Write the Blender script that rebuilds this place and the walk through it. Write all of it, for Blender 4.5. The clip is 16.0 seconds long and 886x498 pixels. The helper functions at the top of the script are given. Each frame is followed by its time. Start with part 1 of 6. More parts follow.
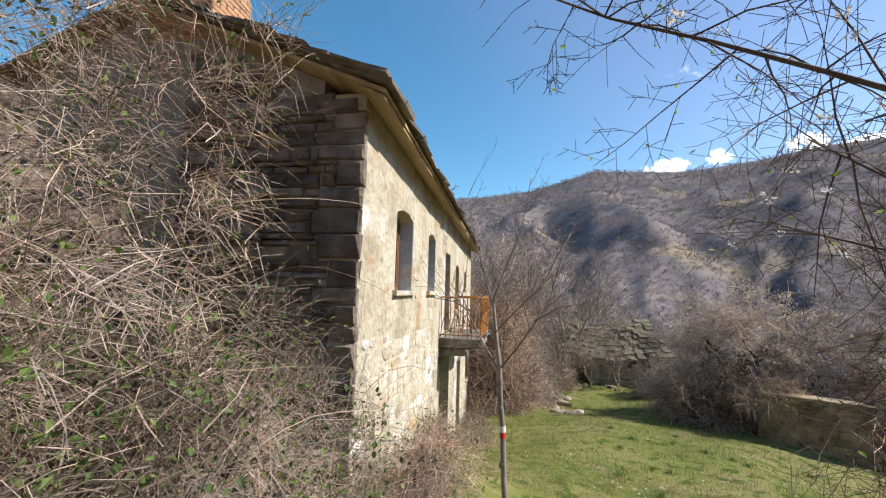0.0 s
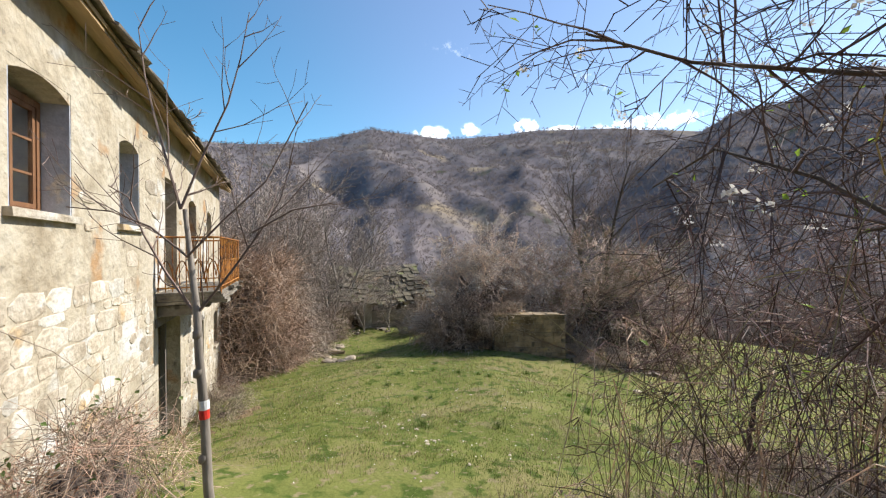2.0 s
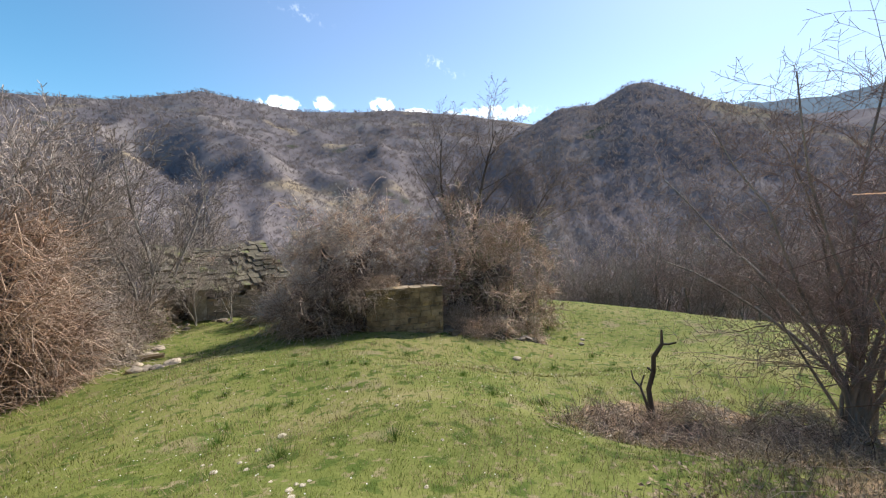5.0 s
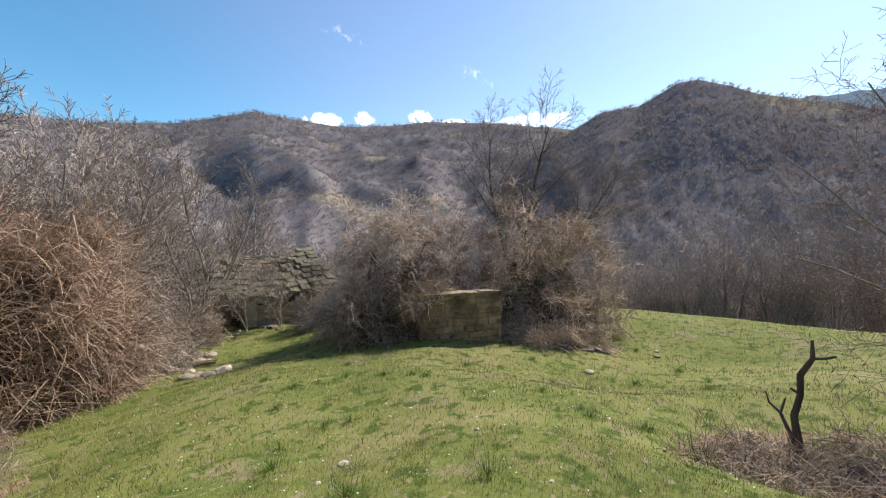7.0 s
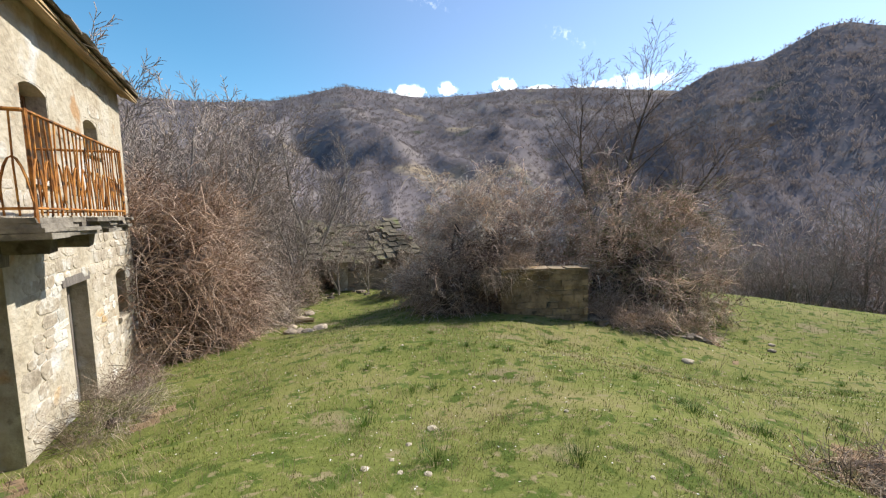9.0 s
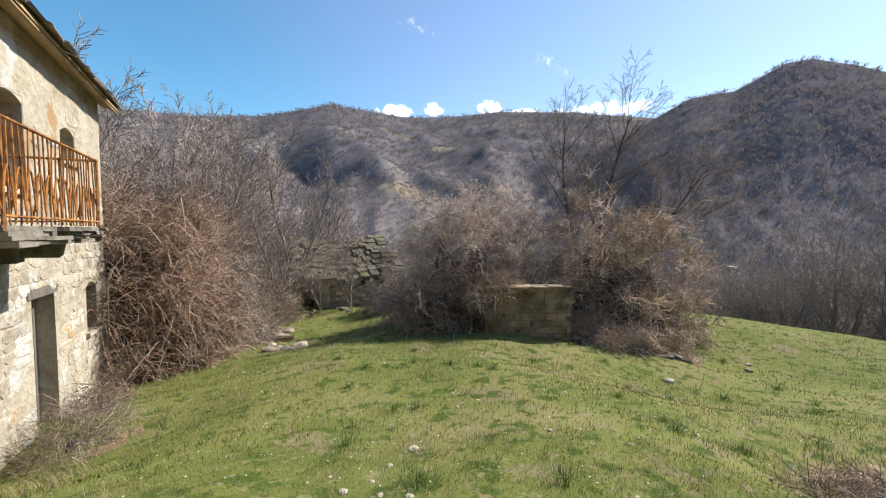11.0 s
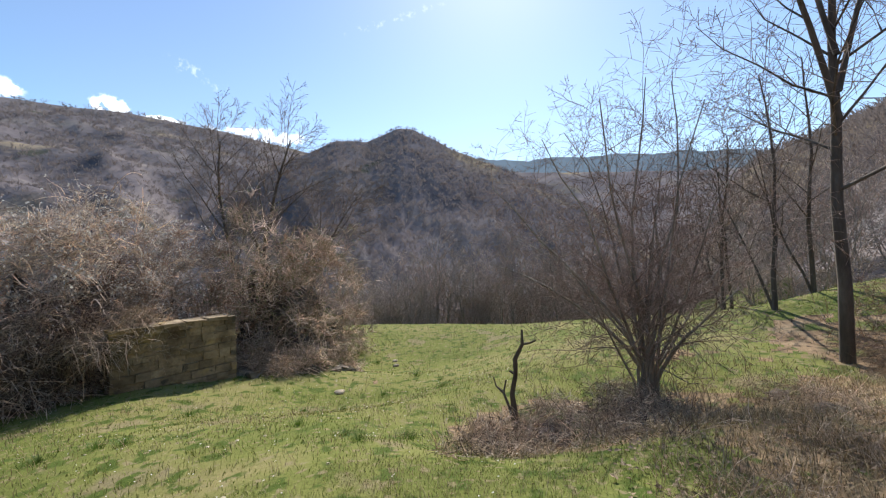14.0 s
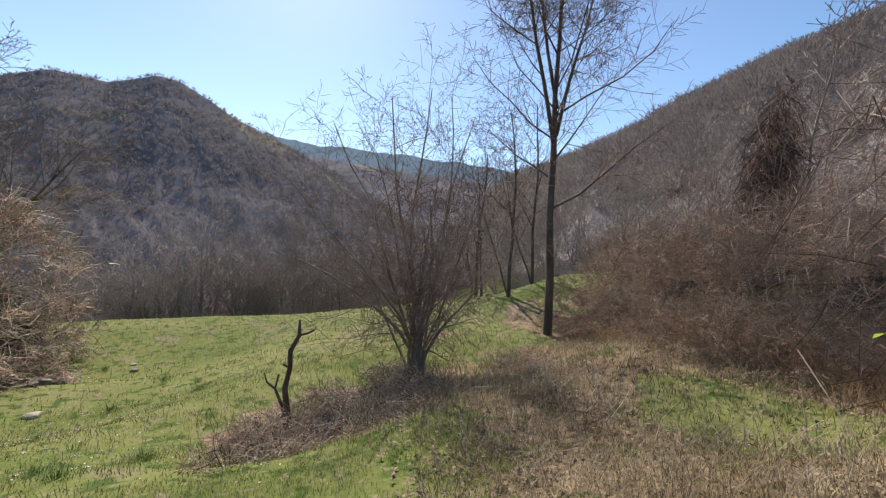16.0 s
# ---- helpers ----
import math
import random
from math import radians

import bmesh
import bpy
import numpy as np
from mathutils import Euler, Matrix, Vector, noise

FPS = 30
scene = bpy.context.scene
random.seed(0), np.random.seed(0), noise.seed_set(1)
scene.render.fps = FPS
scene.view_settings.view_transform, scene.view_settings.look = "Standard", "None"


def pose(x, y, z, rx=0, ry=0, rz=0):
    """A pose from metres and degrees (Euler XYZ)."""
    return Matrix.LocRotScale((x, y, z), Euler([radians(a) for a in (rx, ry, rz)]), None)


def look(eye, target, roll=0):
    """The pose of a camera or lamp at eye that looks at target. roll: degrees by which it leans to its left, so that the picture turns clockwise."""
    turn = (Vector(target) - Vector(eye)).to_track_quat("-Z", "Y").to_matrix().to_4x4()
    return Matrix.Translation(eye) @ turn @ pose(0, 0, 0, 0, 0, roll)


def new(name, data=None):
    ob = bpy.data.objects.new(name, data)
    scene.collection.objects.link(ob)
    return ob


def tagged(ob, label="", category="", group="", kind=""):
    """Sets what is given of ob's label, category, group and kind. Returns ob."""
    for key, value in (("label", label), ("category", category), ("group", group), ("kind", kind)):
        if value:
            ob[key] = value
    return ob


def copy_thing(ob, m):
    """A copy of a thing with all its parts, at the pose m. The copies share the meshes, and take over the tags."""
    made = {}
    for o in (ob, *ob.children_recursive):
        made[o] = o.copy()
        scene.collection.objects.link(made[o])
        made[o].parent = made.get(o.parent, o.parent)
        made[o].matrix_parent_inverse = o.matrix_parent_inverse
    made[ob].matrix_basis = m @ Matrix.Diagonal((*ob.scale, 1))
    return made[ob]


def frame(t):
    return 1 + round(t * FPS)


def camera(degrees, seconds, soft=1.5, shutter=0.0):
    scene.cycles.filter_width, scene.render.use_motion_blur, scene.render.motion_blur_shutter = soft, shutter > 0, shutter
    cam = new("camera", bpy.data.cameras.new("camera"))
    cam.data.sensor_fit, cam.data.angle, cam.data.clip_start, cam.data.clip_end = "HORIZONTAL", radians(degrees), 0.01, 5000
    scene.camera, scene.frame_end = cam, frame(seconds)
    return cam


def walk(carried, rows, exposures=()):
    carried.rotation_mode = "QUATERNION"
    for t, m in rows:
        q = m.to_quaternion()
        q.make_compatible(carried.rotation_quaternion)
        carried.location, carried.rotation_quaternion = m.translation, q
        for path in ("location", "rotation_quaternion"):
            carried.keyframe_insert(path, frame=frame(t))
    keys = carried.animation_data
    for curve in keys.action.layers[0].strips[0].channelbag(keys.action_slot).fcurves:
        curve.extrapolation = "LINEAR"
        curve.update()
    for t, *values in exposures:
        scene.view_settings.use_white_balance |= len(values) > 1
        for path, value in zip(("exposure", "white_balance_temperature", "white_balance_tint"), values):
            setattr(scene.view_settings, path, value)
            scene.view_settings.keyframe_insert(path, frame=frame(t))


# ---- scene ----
cam = camera(97.0, 16.0, soft=1.25)
PATH = [
    (0, (1.759, -4.253, 3.474), (1.403, -2.297, 3.689), 1.6),
    (0.5, (1.891, -3.865, 3.35), (1.952, -1.873, 3.507), 1.4),
    (1, (1.938, -3.581, 3.273), (2.322, -1.62, 3.347), 1.6),
    (1.5, (2.05, -3.212, 3.146), (2.813, -1.364, 3.095), 1.9),
    (2, (2.189, -2.945, 3.082), (2.916, -1.082, 3.082), -0.6),
    (2.5, (2.286, -2.681, 3.078), (3.159, -0.883, 3.01), -1.8),
    (3, (2.226, -2.245, 2.944), (3.402, -0.628, 2.877), -1.5),
    (3.5, (2.435, -1.936, 2.849), (3.71, -0.395, 2.802), 1.6),
    (4, (2.621, -1.617, 2.72), (3.939, -0.114, 2.66), 2.3),
    (4.2, (2.668, -1.502, 2.703), (3.989, -0.003, 2.611), 1.6),
    (6.3, (2.963, -0.232, 2.377), (4.3, 1.253, 2.288), -2.8),
    (6.5, (2.966, -0.13, 2.36), (4.296, 1.359, 2.242), -2.5),
    (7, (3.019, 0.102, 2.31), (4.195, 1.719, 2.253), -2.2),
    (7.5, (2.974, 0.194, 2.325), (3.948, 1.937, 2.213), -2.3),
    (8, (2.935, 0.202, 2.32), (3.775, 2.007, 2.13), -2.1),
    (8.2, (2.956, 0.281, 2.327), (3.748, 2.106, 2.116), -1.9),
    (10.5, (2.934, 0.265, 2.316), (3.836, 2.048, 2.216), 0.5),
    (11, (2.945, 0.293, 2.293), (3.845, 2.077, 2.198), -0.2),
    (11.5, (2.941, 0.464, 2.254), (3.984, 2.161, 2.072), 0.7),
    (12, (2.91, 0.657, 2.187), (4.068, 2.269, 1.936), -0.5),
    (12.5, (2.999, 0.839, 2.124), (4.253, 2.391, 1.979), -3.0),
    (13, (3.058, 0.899, 2.155), (4.51, 2.273, 2.086), -1.0),
    (13.5, (3.114, 0.856, 2.14), (4.852, 1.845, 2.086), -0.5),
    (14, (3.261, 0.765, 2.125), (5.18, 1.331, 2.137), -1.6),
    (14.5, (3.277, 0.767, 2.122), (5.271, 0.926, 2.127), -1.2),
    (15, (3.308, 0.757, 2.116), (5.304, 0.634, 2.119), -0.4),
    (15.5, (3.342, 0.744, 2.11), (5.311, 0.394, 2.112), 1.6),
    (16, (3.377, 0.729, 2.102), (5.318, 0.248, 2.066), 2.3),
]
walk(cam, [(t, look(eye, target, roll)) for t, eye, target, roll in PATH], exposures=((0.0, 0.8), (12.5, 0.8), (14.5, 0.72), (16.0, 0.66)))

# ---- sky, sun ----
SUN_AZ, SUN_EL = 83.0, 43.0
world = bpy.data.worlds.new("sky")
scene.world = world
world.use_nodes = True
wn, wl = world.node_tree.nodes, world.node_tree.links
wn.clear()
w_out = wn.new("ShaderNodeOutputWorld")
w_bg = wn.new("ShaderNodeBackground")
w_sky = wn.new("ShaderNodeTexSky")
w_sky.sky_type, w_sky.sun_disc = "NISHITA", False
w_sky.sun_elevation, w_sky.sun_rotation = radians(SUN_EL), radians(SUN_AZ)
w_sky.altitude, w_sky.air_density, w_sky.dust_density, w_sky.ozone_density = 500, 1.0, 0.3, 2.2
w_bg.inputs["Strength"].default_value = 0.118
wl.new(w_bg.outputs[0], w_out.inputs[0])


def direction(az, el):
    a, e = radians(az), radians(el)
    return Vector((math.sin(a) * math.cos(e), math.cos(a) * math.cos(e), math.sin(e)))


def clouds():
    """Small cumulus over the ridge and two thin streaks, mixed into the sky."""
    tc = wn.new("ShaderNodeTexCoord")
    nz = wn.new("ShaderNodeTexNoise")
    nz.inputs["Scale"].default_value, nz.inputs["Detail"].default_value, nz.inputs["Roughness"].default_value = 48, 10, 0.66
    wl.new(tc.outputs["Generated"], nz.inputs["Vector"])
    total = None
    for az, el, spread_az, spread_el, amount, tilt in ((20, 16.4, 2.6, 0.9, 1.0, 0), (25.5, 16.7, 1.2, 0.9, 0.9, 0), (33.5, 16.8, 1.6, 1.0, 1.0, 0), (37.5, 16.0, 3.0, 0.6, 0.9, 0), (49, 15.6, 6.0, 1.0, 0.7, 0),
                                               (23.3, 27.0, 3.4, 0.7, 0.13, 14), (42.0, 21.8, 3.0, 0.8, 0.17, 22), (68.0, 31.0, 7.0, 0.5, 0.12, -18)):
        d = direction(az, el)
        side = Vector((math.cos(radians(az)), -math.sin(radians(az)), 0))
        up = side.cross(d)
        side, up = side * math.cos(radians(tilt)) - up * math.sin(radians(tilt)), up * math.cos(radians(tilt)) + side * math.sin(radians(tilt))
        terms = []
        for axis, size in ((side, spread_az), (up, spread_el)):
            dot = wn.new("ShaderNodeVectorMath")
            dot.operation = "DOT_PRODUCT"
            dot.inputs[1].default_value = axis / math.sin(radians(size))
            wl.new(tc.outputs["Generated"], dot.inputs[0])
            sub = wn.new("ShaderNodeMath")
            sub.operation = "SUBTRACT"
            sub.inputs[1].default_value = d.dot(axis) / math.sin(radians(size))
            wl.new(dot.outputs["Value"], sub.inputs[0])
            sq = wn.new("ShaderNodeMath")
            sq.operation = "MULTIPLY"
            wl.new(sub.outputs[0], sq.inputs[0]), wl.new(sub.outputs[0], sq.inputs[1])
            terms.append(sq)
        add = wn.new("ShaderNodeMath")
        wl.new(terms[0].outputs[0], add.inputs[0]), wl.new(terms[1].outputs[0], add.inputs[1])
        mr = wn.new("ShaderNodeMapRange")
        mr.interpolation_type = "SMOOTHSTEP"
        mr.inputs["From Min"].default_value, mr.inputs["From Max"].default_value = 2.0, 0.0
        mr.inputs["To Min"].default_value, mr.inputs["To Max"].default_value = 0, amount
        wl.new(add.outputs[0], mr.inputs["Value"])
        if total is None:
            total = mr
        else:
            mx = wn.new("ShaderNodeMath")
            mx.operation = "MAXIMUM"
            wl.new(total.outputs[0], mx.inputs[0]), wl.new(mr.outputs[0], mx.inputs[1])
            total = mx
    # the noise eats into each puff, so that its outline is torn
    torn = wn.new("ShaderNodeMath")
    torn.operation = "MULTIPLY_ADD"
    torn.inputs[1].default_value, torn.inputs[2].default_value = 5.2, -2.55
    wl.new(nz.outputs[0], torn.inputs[0])
    both = wn.new("ShaderNodeMath")
    wl.new(total.outputs[0], both.inputs[0]), wl.new(torn.outputs[0], both.inputs[1])
    cut = wn.new("ShaderNodeMapRange")
    cut.interpolation_type = "SMOOTHSTEP"
    cut.inputs["From Min"].default_value, cut.inputs["From Max"].default_value = 0.25, 0.95
    wl.new(both.outputs[0], cut.inputs["Value"])
    mul = wn.new("ShaderNodeMath")
    mul.operation = "MULTIPLY"
    wl.new(total.outputs[0], mul.inputs[0]), wl.new(cut.outputs[0], mul.inputs[1])
    mix = wn.new("ShaderNodeMix")
    mix.data_type = "RGBA"
    wl.new(mul.outputs[0], mix.inputs["Factor"])
    deep = wn.new("ShaderNodeHueSaturation")
    deep.inputs["Hue"].default_value, deep.inputs["Saturation"].default_value, deep.inputs["Value"].default_value = 0.485, 1.22, 1.0
    wl.new(w_sky.outputs[0], deep.inputs["Color"])
    # deeper blue away from the sun, washed out towards it
    near_sun = wn.new("ShaderNodeVectorMath")
    near_sun.operation = "DOT_PRODUCT"
    near_sun.inputs[1].default_value = direction(SUN_AZ, SUN_EL)
    wl.new(tc.outputs["Generated"], near_sun.inputs[0])
    away = wn.new("ShaderNodeMapRange")
    away.interpolation_type = "SMOOTHSTEP"
    away.inputs["From Min"].default_value, away.inputs["From Max"].default_value = 0.72, 0.2
    wl.new(near_sun.outputs["Value"], away.inputs["Value"])
    tint = wn.new("ShaderNodeMix")
    tint.data_type = "RGBA"
    wl.new(away.outputs[0], tint.inputs["Factor"])
    wl.new(w_sky.outputs[0], tint.inputs["A"]), wl.new(deep.outputs[0], tint.inputs["B"])
    wl.new(tint.outputs["Result"], mix.inputs["A"])
    mix.inputs["B"].default_value = (13, 13.4, 13.8, 1)
    wl.new(mix.outputs["Result"], w_bg.inputs["Color"])


clouds()
sun = new("sun", bpy.data.lights.new("sun", "SUN"))
sun.data.energy, sun.data.angle, sun.data.color = 4.25, radians(0.53), (1.0, 0.95, 0.87)
sun.matrix_world = look(direction(SUN_AZ, SUN_EL) * 100, (0, 0, 0))


# ---- materials ----
def mat(name, colours, scale=4.0, rough=0.85, bump=0.3, fine=40.0, metal=0.0, spots=(), per=0.0, translucent=0.0, stretch=(1, 1, 1), coords="Object", spec=0.3):
    """A procedural surface: two or three colours in noise at two scales, relief, stains (colour, scale, threshold), and variation per piece."""
    m = bpy.data.materials.new(name)
    m.use_nodes = True
    nt = m.node_tree
    n, l = nt.nodes, nt.links
    b = n["Principled BSDF"]
    b.inputs["Roughness"].default_value, b.inputs["Metallic"].default_value = rough, metal
    b.inputs["Specular IOR Level"].default_value = spec
    tc = n.new("ShaderNodeTexCoord")
    mp = n.new("ShaderNodeMapping")
    mp.inputs["Scale"].default_value = stretch
    l.new(tc.outputs[coords], mp.inputs["Vector"])
    big = n.new("ShaderNodeTexNoise")
    big.inputs["Scale"].default_value, big.inputs["Detail"].default_value, big.inputs["Roughness"].default_value = scale, 7, 0.62
    l.new(mp.outputs[0], big.inputs["Vector"])
    ramp = n.new("ShaderNodeValToRGB")
    while len(ramp.color_ramp.elements) < len(colours):
        ramp.color_ramp.elements.new(0.5)
    for i, c in enumerate(colours):
        ramp.color_ramp.elements[i].position = 0.32 + 0.38 * i / max(1, len(colours) - 1)
        ramp.color_ramp.elements[i].color = (*c, 1)
    l.new(big.outputs[0], ramp.inputs[0])
    colour = ramp.outputs[0]
    for c, s, at in spots:
        sn = n.new("ShaderNodeTexNoise")
        sn.inputs["Scale"].default_value, sn.inputs["Detail"].default_value = s, 6
        l.new(mp.outputs[0], sn.inputs["Vector"])
        sr = n.new("ShaderNodeMapRange")
        sr.inputs["From Min"].default_value, sr.inputs["From Max"].default_value = at, at + 0.07
        l.new(sn.outputs[0], sr.inputs["Value"])
        mx = n.new("ShaderNodeMix")
        mx.data_type = "RGBA"
        l.new(sr.outputs[0], mx.inputs["Factor"]), l.new(colour, mx.inputs["A"])
        mx.inputs["B"].default_value = (*c, 1)
        colour = mx.outputs["Result"]
    small = n.new("ShaderNodeTexNoise")
    small.inputs["Scale"].default_value, small.inputs["Detail"].default_value = fine, 5
    l.new(mp.outputs[0], small.inputs["Vector"])
    val = n.new("ShaderNodeMapRange")
    val.inputs["To Min"].default_value, val.inputs["To Max"].default_value = 0.72, 1.28
    l.new(small.outputs[0], val.inputs["Value"])
    value = val.outputs[0]
    if per:
        for kind in ("ShaderNodeObjectInfo", "ShaderNodeNewGeometry"):
            info = n.new(kind)
            pr = n.new("ShaderNodeMapRange")
            pr.inputs["To Min"].default_value, pr.inputs["To Max"].default_value = 1 - per, 1 + per
            l.new(info.outputs["Random" if kind == "ShaderNodeObjectInfo" else "Random Per Island"], pr.inputs["Value"])
            pm = n.new("ShaderNodeMath")
            pm.operation = "MULTIPLY"
            l.new(value, pm.inputs[0]), l.new(pr.outputs[0], pm.inputs[1])
            value = pm.outputs[0]
    hs = n.new("ShaderNodeHueSaturation")
    l.new(colour, hs.inputs["Color"]), l.new(value, hs.inputs["Value"])
    l.new(hs.outputs[0], b.inputs["Base Color"])
    if bump:
        bp = n.new("ShaderNodeBump")
        bp.inputs["Strength"].default_value, bp.inputs["Distance"].default_value = bump, 0.4 / fine
        l.new(small.outputs[0], bp.inputs["Height"])
        l.new(bp.outputs[0], b.inputs["Normal"])
    if translucent:
        tr = n.new("ShaderNodeBsdfTranslucent")
        l.new(hs.outputs[0], tr.inputs["Color"])
        ms = n.new("ShaderNodeMixShader")
        ms.inputs[0].default_value = translucent
        l.new(b.outputs[0], ms.inputs[1]), l.new(tr.outputs[0], ms.inputs[2])
        l.new(ms.outputs[0], n["Material Output"].inputs[0])
    return m


M_GROUND = mat("meadow_turf", ((0.10, 0.12, 0.03), (0.156, 0.166, 0.048), (0.235, 0.202, 0.09)), 0.35, 0.95, 0.8, 22, spots=(((0.20, 0.17, 0.09), 0.9, 0.60), ((0.07, 0.098, 0.022), 3.2, 0.54), ((0.22, 0.185, 0.1), 7.5, 0.58)), spec=0.05)
M_GRASS = mat("grass_blade", ((0.10, 0.142, 0.024), (0.17, 0.202, 0.043), (0.268, 0.256, 0.085)), 0.5, 0.8, 0, 6, per=0.35, translucent=0.05, spec=0.08)
M_STRAW = mat("dry_grass", ((0.21, 0.15, 0.085), (0.34, 0.26, 0.155), (0.52, 0.43, 0.29)), 1.6, 0.9, 0, 8, per=0.5, translucent=0.2, spec=0.08)
M_CANE = mat("bramble_cane", ((0.31, 0.23, 0.175), (0.52, 0.41, 0.325), (0.67, 0.575, 0.48)), 0.8, 0.75, 0, 20, per=0.45, translucent=0.44)
M_CANE_PALE = mat("dry_bramble_cane", ((0.34, 0.265, 0.20), (0.52, 0.43, 0.335), (0.64, 0.565, 0.47)), 0.8, 0.75, 0, 20, per=0.4, translucent=0.38)
M_CANE_RED = mat("reddish_bramble_cane", ((0.27, 0.155, 0.115), (0.43, 0.295, 0.22), (0.54, 0.42, 0.33)), 0.6, 0.75, 0, 20, per=0.4, translucent=0.3)
M_CANE_DARK = mat("dark_bramble_cane", ((0.06, 0.038, 0.034), (0.13, 0.088, 0.076), (0.23, 0.18, 0.15)), 0.8, 0.85, 0, 20, per=0.4)
M_CANE_WINE = mat("wine_red_cane", ((0.12, 0.06, 0.058), (0.22, 0.13, 0.12), (0.38, 0.27, 0.245)), 0.8, 0.7, 0, 20, per=0.4)
M_CANE_RUSSET = mat("russet_dead_cane", ((0.14, 0.085, 0.06), (0.27, 0.18, 0.125), (0.42, 0.31, 0.23)), 0.6, 0.75, 0, 20, per=0.45, translucent=0.12)
M_CANE_OLIVE = mat("olive_tan_cane", ((0.13, 0.11, 0.05), (0.24, 0.20, 0.10), (0.36, 0.29, 0.17)), 0.8, 0.75, 0, 20, per=0.4, translucent=0.1)
# Shade deep inside a mound, put into the colour of its heart.
M_HEART_SHADE = mat("shaded_dead_stems", ((0.045, 0.032, 0.026), (0.10, 0.074, 0.058), (0.19, 0.145, 0.112)), 5, 0.95, 1.0, 24)
# Brighter copy for the sunlit banks: the light between canes is in the colour.
M_HEART_LIGHT = mat("brightened_dead_stems", ((0.10, 0.074, 0.055), (0.22, 0.17, 0.13), (0.36, 0.29, 0.225)), 6, 0.95, 1.0, 26)
M_CANE_GREY = mat("weathered_grey_cane", ((0.40, 0.315, 0.265), (0.62, 0.52, 0.455), (0.78, 0.70, 0.635)), 0.9, 0.8, 0, 20, per=0.4, translucent=0.48)
M_LEAF = mat("bramble_leaf", ((0.05, 0.09, 0.02), (0.10, 0.14, 0.035), (0.16, 0.17, 0.06)), 3, 0.5, 0, 10, per=0.4, translucent=0.3)
M_BUD = mat("young_leaf", ((0.16, 0.26, 0.03), (0.28, 0.38, 0.06)), 3, 0.5, 0, 10, per=0.3, translucent=0.45)
M_BUD_DULL = mat("olive_young_leaf", ((0.12, 0.15, 0.04), (0.22, 0.24, 0.08)), 3, 0.6, 0, 10, per=0.35, translucent=0.3)
M_WHITE = mat("white_blossom", ((0.75, 0.72, 0.68), (0.82, 0.8, 0.77)), 3, 0.7, 0, 10, translucent=0.3)
M_FLUFF = mat("seed_fluff", ((0.62, 0.58, 0.53), (0.78, 0.75, 0.7)), 2, 0.9, 0, 10, per=0.25, translucent=0.4)
M_BARK = mat("bark", ((0.06, 0.045, 0.036), (0.11, 0.088, 0.07), (0.17, 0.145, 0.12)), 3, 0.9, 0.8, 30, stretch=(1, 1, 0.25))
M_BARK_PALE = mat("grey_bark", ((0.15, 0.125, 0.10), (0.28, 0.245, 0.205), (0.42, 0.385, 0.33)), 3, 0.9, 0.6, 30, stretch=(1, 1, 0.25))
M_TWIG = mat("twig", ((0.15, 0.105, 0.085), (0.26, 0.195, 0.16)), 2, 0.85, 0, 12, per=0.3)
M_TWIG_PALE = mat("grey_twig", ((0.31, 0.25, 0.21), (0.44, 0.37, 0.315)), 2, 0.85, 0, 12, per=0.3)
M_HILL = mat("wooded_hillside", ((0.112, 0.099, 0.105), (0.172, 0.15, 0.154), (0.243, 0.21, 0.19)), 0.018, 0.95, 0.35, 0.3, spots=(((0.30, 0.24, 0.165), 0.011, 0.61), ((0.085, 0.088, 0.062), 0.03, 0.66)), spec=0.0)
M_LITTER = mat("dry_leaf_litter", ((0.165, 0.108, 0.066), (0.26, 0.18, 0.11), (0.36, 0.265, 0.165)), 1.6, 0.95, 1.0, 30, spots=(((0.10, 0.12, 0.035), 0.8, 0.56), ((0.085, 0.06, 0.042), 5, 0.56), ((0.09, 0.115, 0.035), 3.1, 0.6)), spec=0.05)


